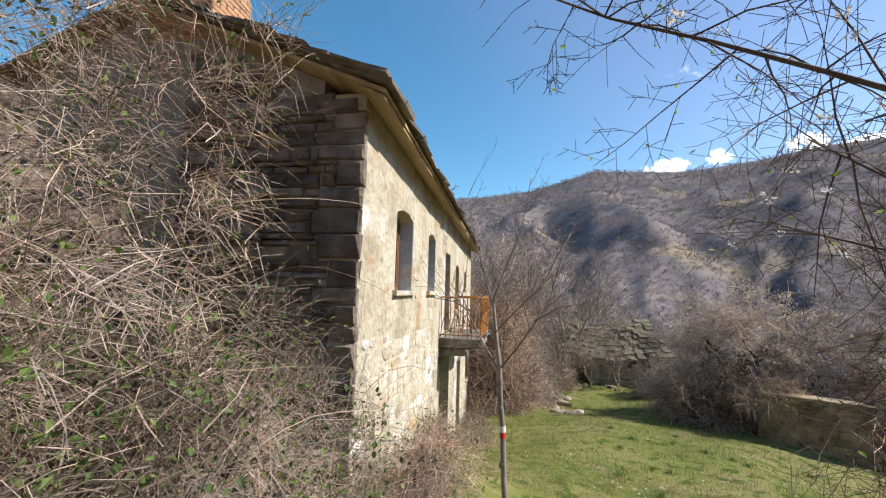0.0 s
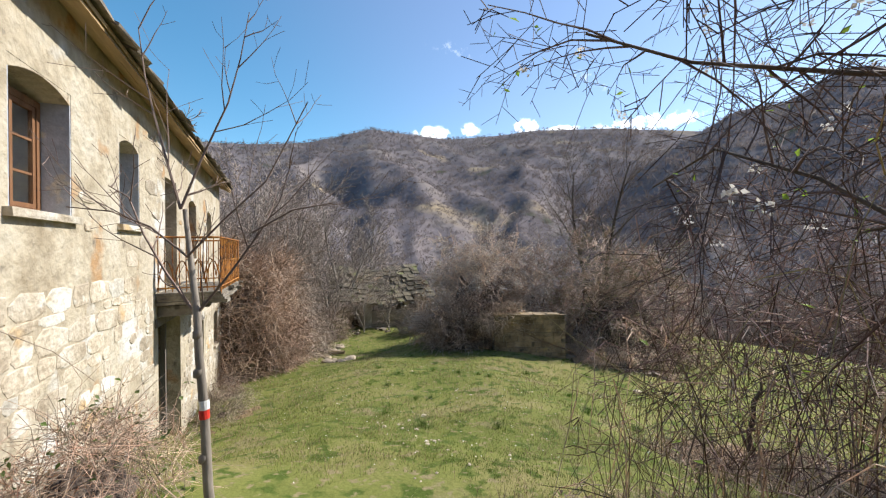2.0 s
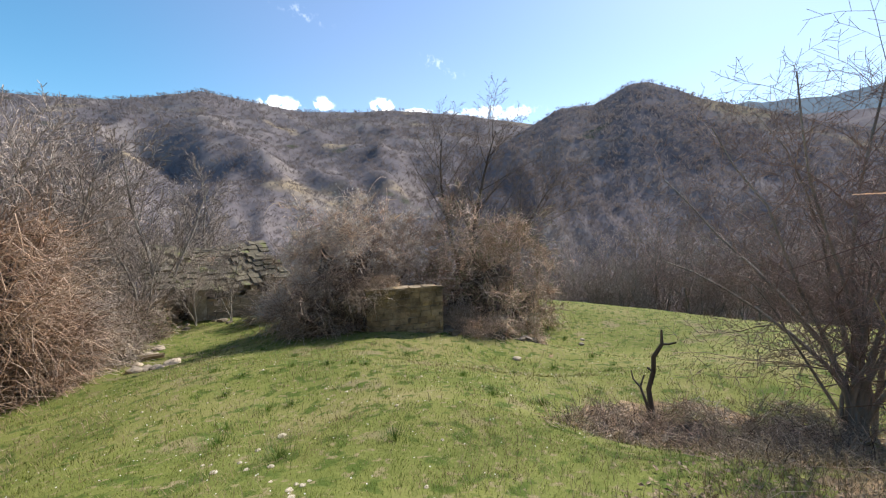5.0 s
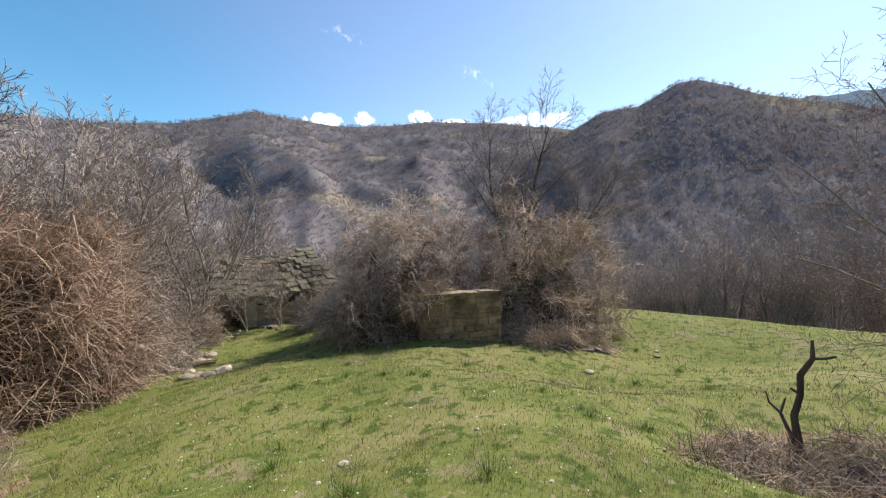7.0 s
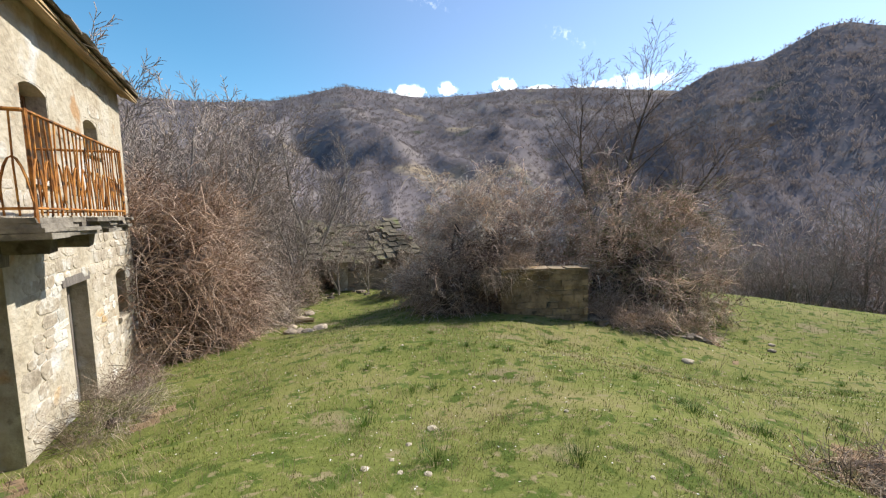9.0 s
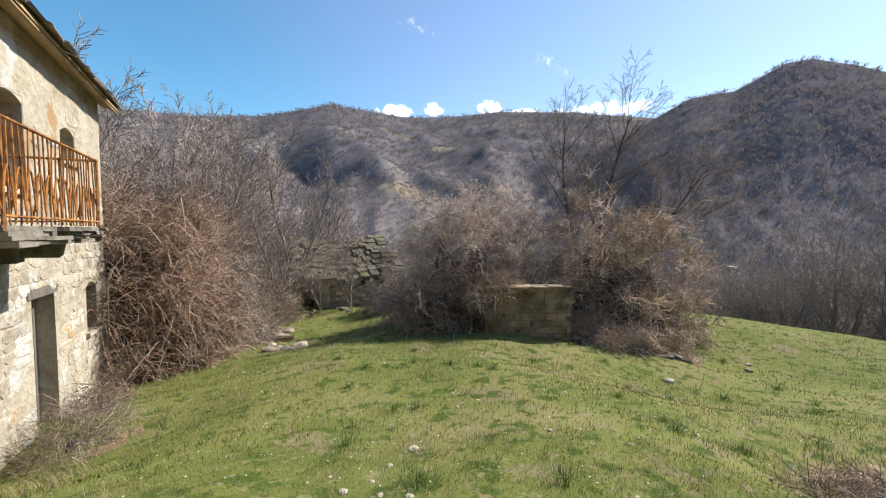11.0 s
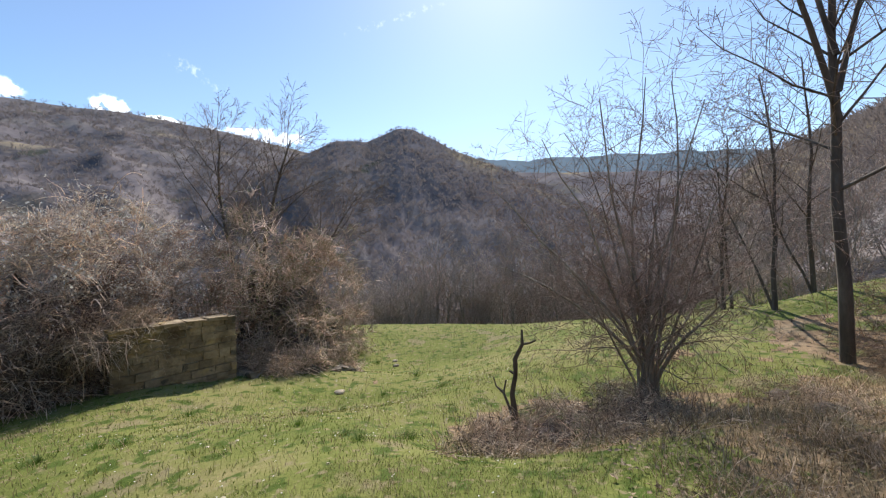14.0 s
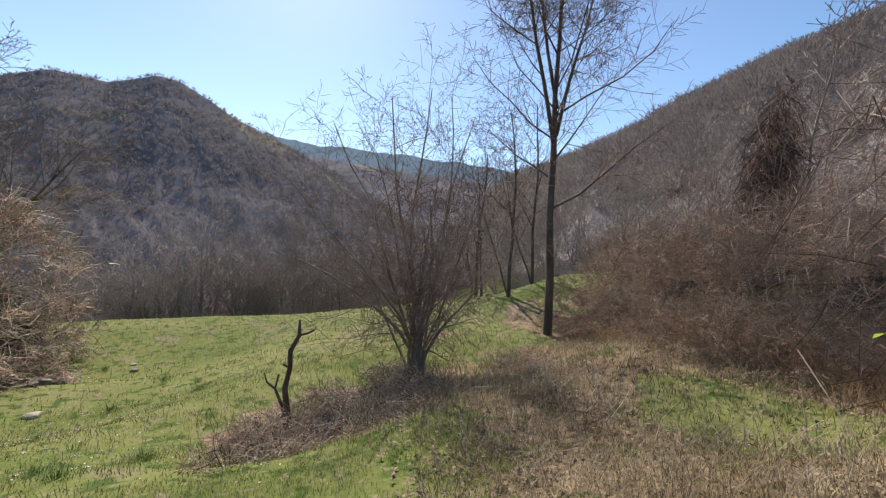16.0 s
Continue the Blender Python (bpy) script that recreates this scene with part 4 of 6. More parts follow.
# ---- trees ----
def branch(geos, p, d, length, r, level, depth, rng, opt):
    n = (7, 4, 2, 1)[min(level, 3)]
    pts, radii = [p.copy()], [r]
    t = (Vector((0, 0, 1)) + d * opt["fan"]).normalized() if level == 0 and "fan" in opt else d.copy()
    wob = opt.get("stem", opt.get("wobble", 0.16)) if level == 0 else opt.get("wobble", 0.16)
    for i in range(n):
        p = p + t * length / n
        pts.append(p.copy())
        radii.append(max(opt.get("tip", 0.003), r * (1 - 0.78 * (i + 1) / n)))
        t = (t + rnd_dir(rng) * wob + Vector((0, 0, opt.get("rise", 0.10) if level else 0.0))).normalized()
        if level == 0 and "fan" in opt:
            t = (t + d * 0.55).normalized()
    geos[min(level, len(geos) - 1)].tube(pts, radii, (7, 5, 3, 3)[min(level, 3)])
    if level >= depth:
        return
    kids = opt["kids"][level]
    lo = opt.get("bare", 0.35) if level == 0 else 0.2
    turn = rng.uniform(0, 6.28)
    for k in range(kids):
        s = lo + (1 - lo) * (k + rng.random()) / kids
        i = min(int(s * n), n - 1)
        q = pts[i].lerp(pts[i + 1], s * n - i)
        axis = (pts[i + 1] - pts[i]).normalized()
        a = axis.cross(Vector((0.3, 0.2, 1)) if abs(axis.z) < 0.9 else Vector((1, 0.1, 0))).normalized()
        turn += 2.4 + rng.uniform(-0.5, 0.5)
        side = a * math.cos(turn) + axis.cross(a) * math.sin(turn)
        ang = radians(opt.get("angle", 48) * rng.uniform(0.7, 1.25))
        nd = (axis * math.cos(ang) + side * math.sin(ang)).normalized()
        ratio = opt["ratio"][level] * (1.15 - 0.6 * s) * rng.uniform(0.75, 1.25)
        rr = max(opt.get("tip", 0.003), radii[i] * rng.uniform(0.3, 0.46) * (1.0 if level == 0 else 1.25))
        branch(geos, q, nd, length * ratio, rr, level + 1, depth, rng, opt)


def tree(name, at, stems, opt, label, seed, mats=None, category="tree", group="", depth=3):
    rng = random.Random(seed)
    mats = mats or (M_BARK, M_BARK, M_TWIG)
    ob = thing(name, at, label, category, group)
    geos = [Geo(), Geo(), Geo()]
    for d, length, r, *foot in stems:
        branch(geos, Vector(at) + Vector(foot[0] if foot else (0, 0, -0.15)), Vector(d).normalized(), length, r, 0, depth, rng, opt)
    for n, g, m in zip(("trunk", "limb", "crown"), geos, mats):
        if g.f:
            part(n, g, m, ob, smooth=n != "crown")
    return ob


def on_ground(x, y, dz=0.0):
    return (x, y, ground_height(x, y) + dz)


M_SHRUB_TWIG = mat("reddish_grey_twig", ((0.36, 0.255, 0.22), (0.57, 0.445, 0.39)), 2, 0.85, 0, 12, per=0.3, translucent=0.3)


def build_trees():
    # tall tree on the slope
    x, y = polar(117.5, 12.0)
    tree("tall_tree", on_ground(x, y), [((0.02, -0.01, 1), 12.6, 0.135), ((-0.15, 0.3, 1), 7.2, 0.07, (0.1, -0.05, 5.2)), ((0.15, -0.28, 1), 7.0, 0.065, (0.1, -0.05, 5.8)), ((0.2, 0.12, 1), 6.4, 0.06, (0.12, -0.06, 6.6))], dict(kids=(19, 12, 8), ratio=(0.36, 0.42, 0.44), bare=0.3, angle=52, stem=0.07, wobble=0.24, tip=0.0055, rise=0.12), "tall bare tree with dark slender trunk", 5)
    # many-stemmed shrub tree
    x, y = polar(98.6, 8.8)
    stems = []
    rng = random.Random(14)
    for k in range(7):
        a = rng.uniform(0, 6.28)
        q = rng.uniform(0.08, 0.36)
        stems.append(((math.cos(a) * q, math.sin(a) * q, 1), rng.uniform(2.6, 5.0), rng.uniform(0.026, 0.045), (rng.uniform(-0.2, 0.2), rng.uniform(-0.25, 0.25), -0.15)))
    for lean_x, lean_y, up, ln in ((0, 0.5, 1, 5.4), (-0.15, 0.36, 1, 5.6), (0.1, 0.8, 1, 5.2), (0.2, 1.0, 1, 4.4), (-0.2, 0.65, 1, 5.2), (0.05, 0.16, 1, 6.3), (0.05, -0.12, 1, 6.2), (0.0, -0.5, 1, 5.2), (-0.2, 1.3, 0.8, 4.0), (0.1, -1.0, 0.9, 3.4), (-0.1, 0.8, 0.8, 3.0), (0, -0.26, 1, 5.4), (-0.2, -0.5, 0.9, 2.6)):
        stems.append(((lean_x, lean_y, up), ln * 1.08, rng.uniform(0.03, 0.052), (rng.uniform(-0.13, 0.13), rng.uniform(-0.14, 0.14), -0.15)))
    tree("shrub_tree", on_ground(x, y), stems, dict(kids=(11, 8, 5), ratio=(0.38, 0.46, 0.5), bare=0.2, angle=60, wobble=0.3, tip=0.0034, rise=0.04, fan=0.36), "leafless shrub with many slender stems from one base", 15, (M_BARK_PALE, M_SHRUB_TWIG, M_SHRUB_TWIG))
    # twin-stemmed tree behind the mounds
    x, y = polar(47.5, 21)
    tree("bare_tree", on_ground(x, y), [((-0.16, 0.12, 1), 9.3, 0.14), ((0.2, -0.12, 1), 9.6, 0.15), ((0.6, -0.45, 0.9), 8.6, 0.1)], dict(kids=(18, 11, 6), ratio=(0.44, 0.42, 0.42), bare=0.32, angle=42, wobble=0.16, tip=0.007), "dark bare tree with forked trunk", 33)
    # slim trees by the field edge
    for az, r, h, s in ((112.5, 17, 8.5, 41), (115.8, 19, 9.0, 42), (109, 22, 8.5, 43), (108, 19, 7.0, 44)):
        x, y = polar(az, r)
        tree("slim_tree", on_ground(x, y), [((0.05, 0, 1), h, 0.085), ((0.2, 0.25, 1), h * 0.7, 0.05)], dict(kids=(14, 7, 4), ratio=(0.36, 0.42, 0.42), bare=0.3, angle=46, wobble=0.12, tip=0.006), "slim bare tree at the field edge", s, group="trees at the field edge")
    # pale trees behind the thicket by the house
    variants = []
    for k in range(4):
        variants.append(tree("pale_tree", on_ground(*polar((-9, -2, 5, 10)[k], (19, 22, 20, 25)[k])), [((0.05, 0, 1), 8.0, 0.11), ((0.3, 0.1, 0.9), 6.8, 0.085), ((-0.3, 0.1, 0.9), 6.5, 0.085)], dict(kids=(12, 8, 6), ratio=(0.40, 0.46, 0.5), bare=0.2, angle=38, wobble=0.18, tip=0.010, rise=0.13),
                             "pale grey leafless tree in scrub", 60 + k, (M_BARK_PALE, M_BARK_PALE, M_TWIG_PALE), group="pale trees behind the house"))
    rng = random.Random(71)
    for k, (az, r, s) in enumerate(((-14, 24, 1.3), (-11, 30, 1.3), (-5.5, 27, 1.1), (1.5, 30, 1.1), (8, 33, 1.0), (13.5, 27, 0.62), (17, 24, 0.55), (20.5, 25, 0.6), (12, 21.5, 0.5), (23, 30, 0.7), (-17, 22, 1.4), (-20, 26, 1.65), (28, 33, 0.75), (3, 17.5, 0.6), (33, 36, 0.8), (-9.5, 17.5, 0.9), (-6.5, 20.5, 1.1), (-3, 18.5, 0.95), (-13, 19.5, 1.1), (0.5, 24, 1.15), (9.2, 18.6, 0.36), (13.4, 18.8, 0.36), (21, 22, 0.5))):
        c = copy_thing(variants[k % 4], Matrix.Translation(on_ground(*polar(az, r))) @ Matrix.Rotation(rng.uniform(0, 6.28), 4, "Z"))
        c.scale = (s, s, s)
    # twiggy shrubs along the brow of the meadow
    brow = []
    for k in range(3):
        brow.append(tree("brow_shrub", on_ground(*polar((66, 79, 93)[k], 37.5)), [((math.cos(2.1 * j) * 0.35, math.sin(2.1 * j) * 0.35, 1), 4.6 - 0.3 * j, 0.05) for j in range(5)], dict(kids=(8, 5, 4), ratio=(0.42, 0.5, 0.55), bare=0.12, angle=46, wobble=0.2, tip=0.009, rise=0.1), "leafless brown shrub along the meadow brow", 180 + k, (M_BARK_PALE, M_SHRUB_TWIG, M_TWIG_PALE), "shrub", "shrubs along the brow"))
    for k in range(84):
        az, r = 50 + 62 * (k + rng.random()) / 64, rng.uniform(37, 42)
        if az > 110:
            r = rng.uniform(29, 38)
        q = rng.uniform(0.6, 1.3)
        c = copy_thing(brow[k % 3], Matrix.Translation(on_ground(*polar(az, r))) @ Matrix.Rotation(rng.uniform(0, 6.28), 4, "Z"))
        c.scale = (q, q, q * rng.uniform(0.8, 1.2))
    # darker woods below the brow and along the valley side
    dark = []
    for k in range(4):
        dark.append(tree("wood_tree", on_ground(*polar((60, 70, 80, 90)[k], 46 + 2 * k)), [((0.04, 0, 1), 8.5, 0.085), ((0.25, 0.2, 1), 6.5, 0.05)], dict(kids=(11, 6, 4), ratio=(0.44, 0.48, 0.5), bare=0.25, angle=44, wobble=0.16, tip=0.012, rise=0.12), "bare woodland tree below the meadow", 80 + k, (M_BARK_PALE, M_SHRUB_TWIG, M_TWIG_PALE), group="woodland trees"))
    for k in range(130):
        if k < 76:
            az, r = rng.uniform(30, 112), rng.uniform(37, 48)
        elif k < 88:
            az, r = rng.uniform(-18, 45), rng.uniform(40, 75)
        else:
            az, r = rng.uniform(118, 158), 15 + 60 * rng.random() ** 1.4
            if az < 127 and r < 28:
                r += 16
        s = rng.uniform(0.7, 1.2) if k < 88 else rng.uniform(0.45, 0.85)
        c = copy_thing(dark[k % 4], Matrix.Translation(on_ground(*polar(az, r))) @ Matrix.Rotation(rng.uniform(0, 6.28), 4, "Z"))
        c.scale = (s, s, s * rng.uniform(0.9, 1.15))


def build_woods():
    """Leafless crowns that cover the far slopes."""
    rng = random.Random(90)
    geos = [Geo(), Geo()]

    def crown(g, p, h, wide):
        """A leafless tree far off: a fan of thin upright limbs."""
        for _ in range(8):
            a, lean = rng.uniform(0, 6.283), rng.uniform(0.1, 1.0)
            tip = p + Vector((math.cos(a) * lean * h, math.sin(a) * lean * h, h * rng.uniform(0.6, 1.0)))
            b = rng.uniform(0, 6.283)
            s = Vector((math.cos(b), math.sin(b), 0)) * wide * rng.uniform(0.6, 1.4)
            foot = p + (tip - p) * rng.uniform(0.0, 0.35)
            i = len(g.v)
            g.v.extend((foot - s * 0.5, tip + s, tip - s))
            g.f.append((i, i + 1, i + 2))

    for k in range(46000):
        az = rng.uniform(-22, 158)
        if az > 108:
            r = 50 + 105 * rng.random()
            h = rng.uniform(0.8, 1.8) * (0.6 + r / 120)
        elif az < 52:
            r = 64 + 690 * rng.random() ** 1.5
            h = rng.uniform(1.6, 3.2) * (0.8 + r / 700)
        else:
            r = 60 + 270 * rng.random() ** 1.3
            h = rng.uniform(1.4, 2.9)
        x, y = polar(az, r)
        crown(geos[noise.noise((x * 0.02, y * 0.02, 5)) + rng.uniform(-0.3, 0.3) > 0.0], Vector((x, y, ground_height(x, y) - 0.3)), h, 0.015 + r * 0.0005)
    for g, m in zip(geos, (M_WOODS, M_WOODS_PALE)):
        tagged(part("far_woods", g, m), "leafless brown woodland covering the far slopes", "woodland", kind="stuff")


M_WOODS = mat("leafless_crowns", ((0.157, 0.131, 0.124), (0.224, 0.188, 0.175)), 0.05, 0.95, 0, 1.6, per=0.1, translucent=0.4)
M_WOODS_PALE = mat("pale_leafless_crowns", ((0.18, 0.155, 0.148), (0.246, 0.21, 0.19)), 0.05, 0.95, 0, 1.6, per=0.1, translucent=0.4)
build_openings()
build_balcony()
build_trees()
build_woods()


# ---- thickets and brambles ----
def build_thickets():
    h = near_height
    bush("bramble_thicket", (0.75, 13.3, -1.5), (2.2, 2.1, 5.6), 6000, 0.85, 0.010, (M_CANE_RUSSET, M_CANE, M_CANE_RUSSET), "tall mass of dry reddish brambles beside the house", seed=3, hang=0.2, droop=0.1, spikes=0.25, curl=0.8, arcs=120, sprays=210, per_spray=20, spray_len=1.1, square=0.7, core=0.7, ragged=0.7)
    bush("bramble_thicket", (2.0, 15.3, -1.6), (1.9, 2.2, 4.3), 3600, 0.8, 0.010, (M_CANE_PALE, M_CANE, M_CANE_GREY), "dry pale brambles spilling onto the meadow edge", seed=6, hang=0.3, droop=0.1, spikes=0.3, sprays=130, per_spray=17, spray_len=1.0)
    bush("bramble_mound", (10.4, 13.2, -1.2), (3.6, 2.7, 5.3), 4600, 0.5, 0.012, (M_CANE_GREY, M_CANE_PALE, M_CANE_GREY, M_CANE), "grey leafless bramble mound over a ruined wall", seed=4, bits=6, leaves=1.0, leaf_mat=M_FLUFF, droop=0.05, spikes=0.3, ragged=1.4, core=0.63, curl=0.8, arcs=200, sprays=330, per_spray=17, spray_len=0.62)
    bush("bramble_mound", (15.9, 10.7, -1.9), (4.9, 3.2, 6.3), 5400, 0.5, 0.012, (M_CANE, M_CANE_GREY, M_CANE_PALE, M_CANE_RED), "brown bramble mound with first green shoots", seed=5, bits=4, leaves=0.8, leaf_mat=M_BUD_DULL, droop=0.05, spikes=0.3, ragged=1.4, core=0.63, curl=0.9, arcs=160, sprays=360, per_spray=17, spray_len=0.66)
    bush("bramble_mound", (8.7, 11.5, -1.0), (1.7, 1.0, 2.6), 1400, 0.7, 0.009, (M_CANE, M_CANE_DARK, M_CANE_GREY), "brambles hanging over the ruined wall", seed=7, hang=0.4, sprays=80, per_spray=16, spray_len=0.9)
    bush("bramble_mound", (12.6, 12.5, -1.5), (3.0, 2.0, 5.4), 2800, 0.5, 0.012, (M_CANE_GREY, M_CANE, M_CANE_RED), "grey bramble mound behind the ruined wall", seed=9, bits=5, leaves=0.9, leaf_mat=M_FLUFF, droop=0.05, spikes=0.3, core=0.52, curl=0.8, arcs=100, sprays=130, per_spray=17, spray_len=0.65)
    bush("bramble_mound", (13.1, 9.4, -1.6), (0.9, 0.6, 1.5), 900, 0.5, 0.007, (M_CANE_GREY, M_CANE_PALE), "dead grey stems sliding off the wall end", seed=18, hang=0.3, core=0.5, sprays=40, per_spray=15, spray_len=0.7)
    bush("bramble_mound", (9.9, 10.62, 0.05), (1.15, 0.55, 0.9), 700, 0.6, 0.008, (M_CANE, M_CANE_PALE), "dry stems trailing over the wall top", seed=10, hang=0.4, core=0.4, sprays=46, per_spray=15, spray_len=0.8)
    bush("bramble_mound", (13.9, 8.7, -1.8), (2.4, 0.9, 1.0), 1600, 0.6, 0.008, (M_CANE_PALE, M_CANE_GREY, M_CANE), "low dead brambles over fallen masonry", seed=8, sprays=60, per_spray=15, spray_len=0.7)
    for k, (az, r, sx, sz) in enumerate(((2.8, 17.5, 1.3, 2.4), (18.5, 17.5, 1.1, 2.2), (8.5, 21.5, 1.5, 4.4), (17.5, 21.5, 1.6, 4.2), (13.5, 25.5, 2.6, 5.4), (5, 26, 3.0, 6))):
        x, y = polar(az, r)
        bush("scrub", (x, y, ground_height(x, y) - 0.2), (sx, sx, sz), 1300, 0.8, 0.009, (M_CANE, M_CANE_PALE, M_TWIG_PALE), "thin leafless scrub round the old hut", seed=160 + k, group="scrub round the hut", core=0.35, spikes=0.9, leaves=0.08, sprays=22, per_spray=16)
    x, y = polar(4.4, 17.4)
    bush("green_shrub", (x, y, ground_height(x, y) - 0.1), (0.7, 0.6, 1.4), 900, 0.5, 0.006, (M_CANE, M_TWIG), "small shrub in fresh yellow-green leaf", seed=171, leaves=0.9, leaf_mat=M_BUD, core=0.3)
    # bank in front of the gable
    bush("bramble_bank", (-2.4, -2.2, 2.2), (3.1, 1.9, 5.7), 6500, 0.5, 0.0034, (M_CANE_PALE, M_CANE_RED, M_CANE_GREY, M_CANE), "bank of dry tangled brambles against the gable", seed=11, leaves=0.35, droop=0.15, curl=0.8, arcs=120, sprays=320, per_spray=18, spray_len=0.55, core=0.58)
    bush("bramble_bank", (-0.2, -1.7, 1.5), (1.5, 1.45, 1.95), 3600, 0.45, 0.0026, (M_CANE_PALE, M_CANE_RED, M_CANE_GREY, M_CANE), "dry brambles with a few green leaves", seed=12, heart=M_HEART_LIGHT, leaves=0.35, droop=0.15, curl=0.8, arcs=120, sprays=200, per_spray=18, spray_len=0.42, core=0.72)
    bush("bramble_bank", (-1.3, -3.3, 2.2), (1.65, 1.2, 2.6), 3600, 0.42, 0.0024, (M_CANE_RED, M_CANE_PALE, M_CANE, M_CANE_PALE), "dry brambles beside the path", seed=13, heart=M_HEART_LIGHT, leaves=0.4, droop=0.15, curl=0.8, arcs=120, sprays=190, per_spray=18, spray_len=0.42, core=0.74)
    bush("bramble_bank", (0.7, 0.6, 1.0), (0.75, 1.6, 0.95), 1800, 0.45, 0.0028, (M_CANE_PALE, M_CANE, M_CANE_RED), "dry brambles along the foot of the wall", seed=16, leaves=0.1, sprays=50, per_spray=16, spray_len=0.4)
    bush("bramble_bank", (0.5, 9.6, -1.15), (0.5, 1.2, 0.9), 900, 0.45, 0.004, (M_CANE, M_CANE_RED), "dry weeds at the foot of the wall", seed=17, core=0.4)
    bush("dry_weeds", (0.65, 7.7, -0.95), (0.75, 1.1, 0.75), 1300, 0.4, 0.003, (M_CANE_PALE, M_CANE), "dry pale weeds beside the doorway", seed=19, core=0.3, spikes=0.6, sprays=24, per_spray=15, spray_len=0.5)
    # hillside scrub on the uphill side
    for k, (az, r, sx, sz, m) in enumerate(((127, 13.5, 2.6, 3.0, M_CANE_RED), (134, 11.5, 2.4, 2.6, M_CANE), (141, 10.5, 2.4, 2.6, M_CANE_RED), (149, 9.5, 2.3, 2.5, M_CANE), (157, 9, 2.4, 2.6, M_CANE_RED), (129, 16, 2.2, 3.2, M_CANE),
                                             (131, 18, 3.0, 3.4, M_CANE_PALE), (139, 17, 3.2, 3.4, M_CANE_RED), (147, 16, 3.2, 3.6, M_CANE), (154, 15, 3.0, 3.4, M_CANE_PALE), (130, 25, 4, 4.5, M_CANE), (136, 25, 4, 4.2, M_CANE_RED), (145, 25, 4.2, 4.5, M_CANE), (152, 24, 4, 4.5, M_CANE))):
        x, y = polar(az, r)
        bush("scrub", (x, y, ground_height(x, y) - 0.3), (sx, sx, sz), 2200 if r < 14 else 900, 0.5, 0.0022 + r * 0.00026, (m, M_CANE_PALE, M_CANE, M_CANE_RED), "brown leafless scrub on the hillside", seed=100 + k, group="scrub on the hillside", spikes=0.6, core=0.3, sprays=170 if r < 14 else 62, per_spray=15, spray_len=0.55)
    # low russet growth where the scrub meets the grass
    for k, (az, r, sx, sz) in enumerate(((124, 11.2, 1.3, 1.0), (129, 9.4, 1.4, 1.2), (135, 8.0, 1.3, 1.1), (141, 7.4, 1.3, 1.3), (148, 6.8, 1.3, 1.3), (156, 6.4, 1.3, 1.3))):
        x, y = polar(az, r)
        bush("low_scrub", (x, y, ground_height(x, y) - 0.1), (sx, sx, sz), 1500, 0.35, 0.0030, (M_CANE_RUSSET, M_CANE, M_CANE_PALE, M_CANE_RED), "low russet dead growth at the scrub's edge", seed=240 + k, group="low growth at the scrub's edge", core=0.2, spikes=0.8, sprays=90, per_spray=15, spray_len=0.4)
    rng = random.Random(222)
    models = [o for o in scene.objects if o.name.startswith("scrub") and o.parent is None and o["group"] == "scrub on the hillside"][5:9]
    for k in range(18):
        az, r = rng.uniform(127, 160), rng.uniform(22, 60)
        x, y = polar(az, r)
        c = copy_thing(models[k % 4], Matrix.Translation((x, y, ground_height(x, y) - 0.3)) @ Matrix.Rotation(rng.uniform(0, 6.28), 4, "Z"))
        q = rng.uniform(0.8, 1.3) * (0.8 + r / 60)
        c.scale = (q, q, q)
    # creeper-clad trunk on the hillside
    x, y = polar(141.5, 14.5)
    bush("creeper_clad_trunk", (x, y, ground_height(x, y) - 0.3), (1.0, 1.0, 6.4), 5000, 0.9, 0.009, (M_CANE_RED, M_CANE_DARK), "tree trunk smothered in dry brown creepers", "tree", seed=131, hang=0.9, core=0.55, sprays=70, per_spray=16)
    # heap of dead brambles round the crooked stump
    for k, (x, y, sx, sy, sz) in enumerate(((9.4, 0.9, 1.6, 0.9, 0.75), (8.2, 1.7, 1.3, 0.7, 0.5), (10.6, -0.4, 1.4, 1.1, 0.9), (9.0, -0.4, 1.5, 1.0, 0.55), (7.6, -1.9, 0.9, 0.6, 0.22), (9.2, -2.6, 1.1, 0.7, 0.3), (6.4, -0.6, 0.7, 0.5, 0.16), (11.3, -2.9, 1.2, 0.9, 0.4), (6.0, -2.4, 0.6, 0.5, 0.15))):
        bush("dead_bramble_heap", (x, y, ground_height(x, y) - 0.1), (sx, sy, sz * 0.8), 1900 if sz > 0.4 else 700, 0.38, 0.0042 if sz > 0.4 else 0.0026, (M_CANE_DARK, M_CANE, M_CANE_PALE) if sz > 0.4 else (M_CANE, M_CANE_PALE), "low heap of cut dead brambles in the grass", seed=140 + k, core=0.5, spikes=0.2)


def arch(geo, base, top, tip, r, n=9, sides=4, rng=random, wob=0.03):
    pts, rad = [], []
    for i in range(n):
        t = i / (n - 1)
        p = base * (1 - t) ** 2 + top * 2 * t * (1 - t) + tip * t * t
        pts.append(p + rnd_dir(rng) * wob * (0 if i == 0 else 1))
        rad.append(r * (1 - 0.7 * t))
    geo.tube(pts, rad, sides)
    return pts


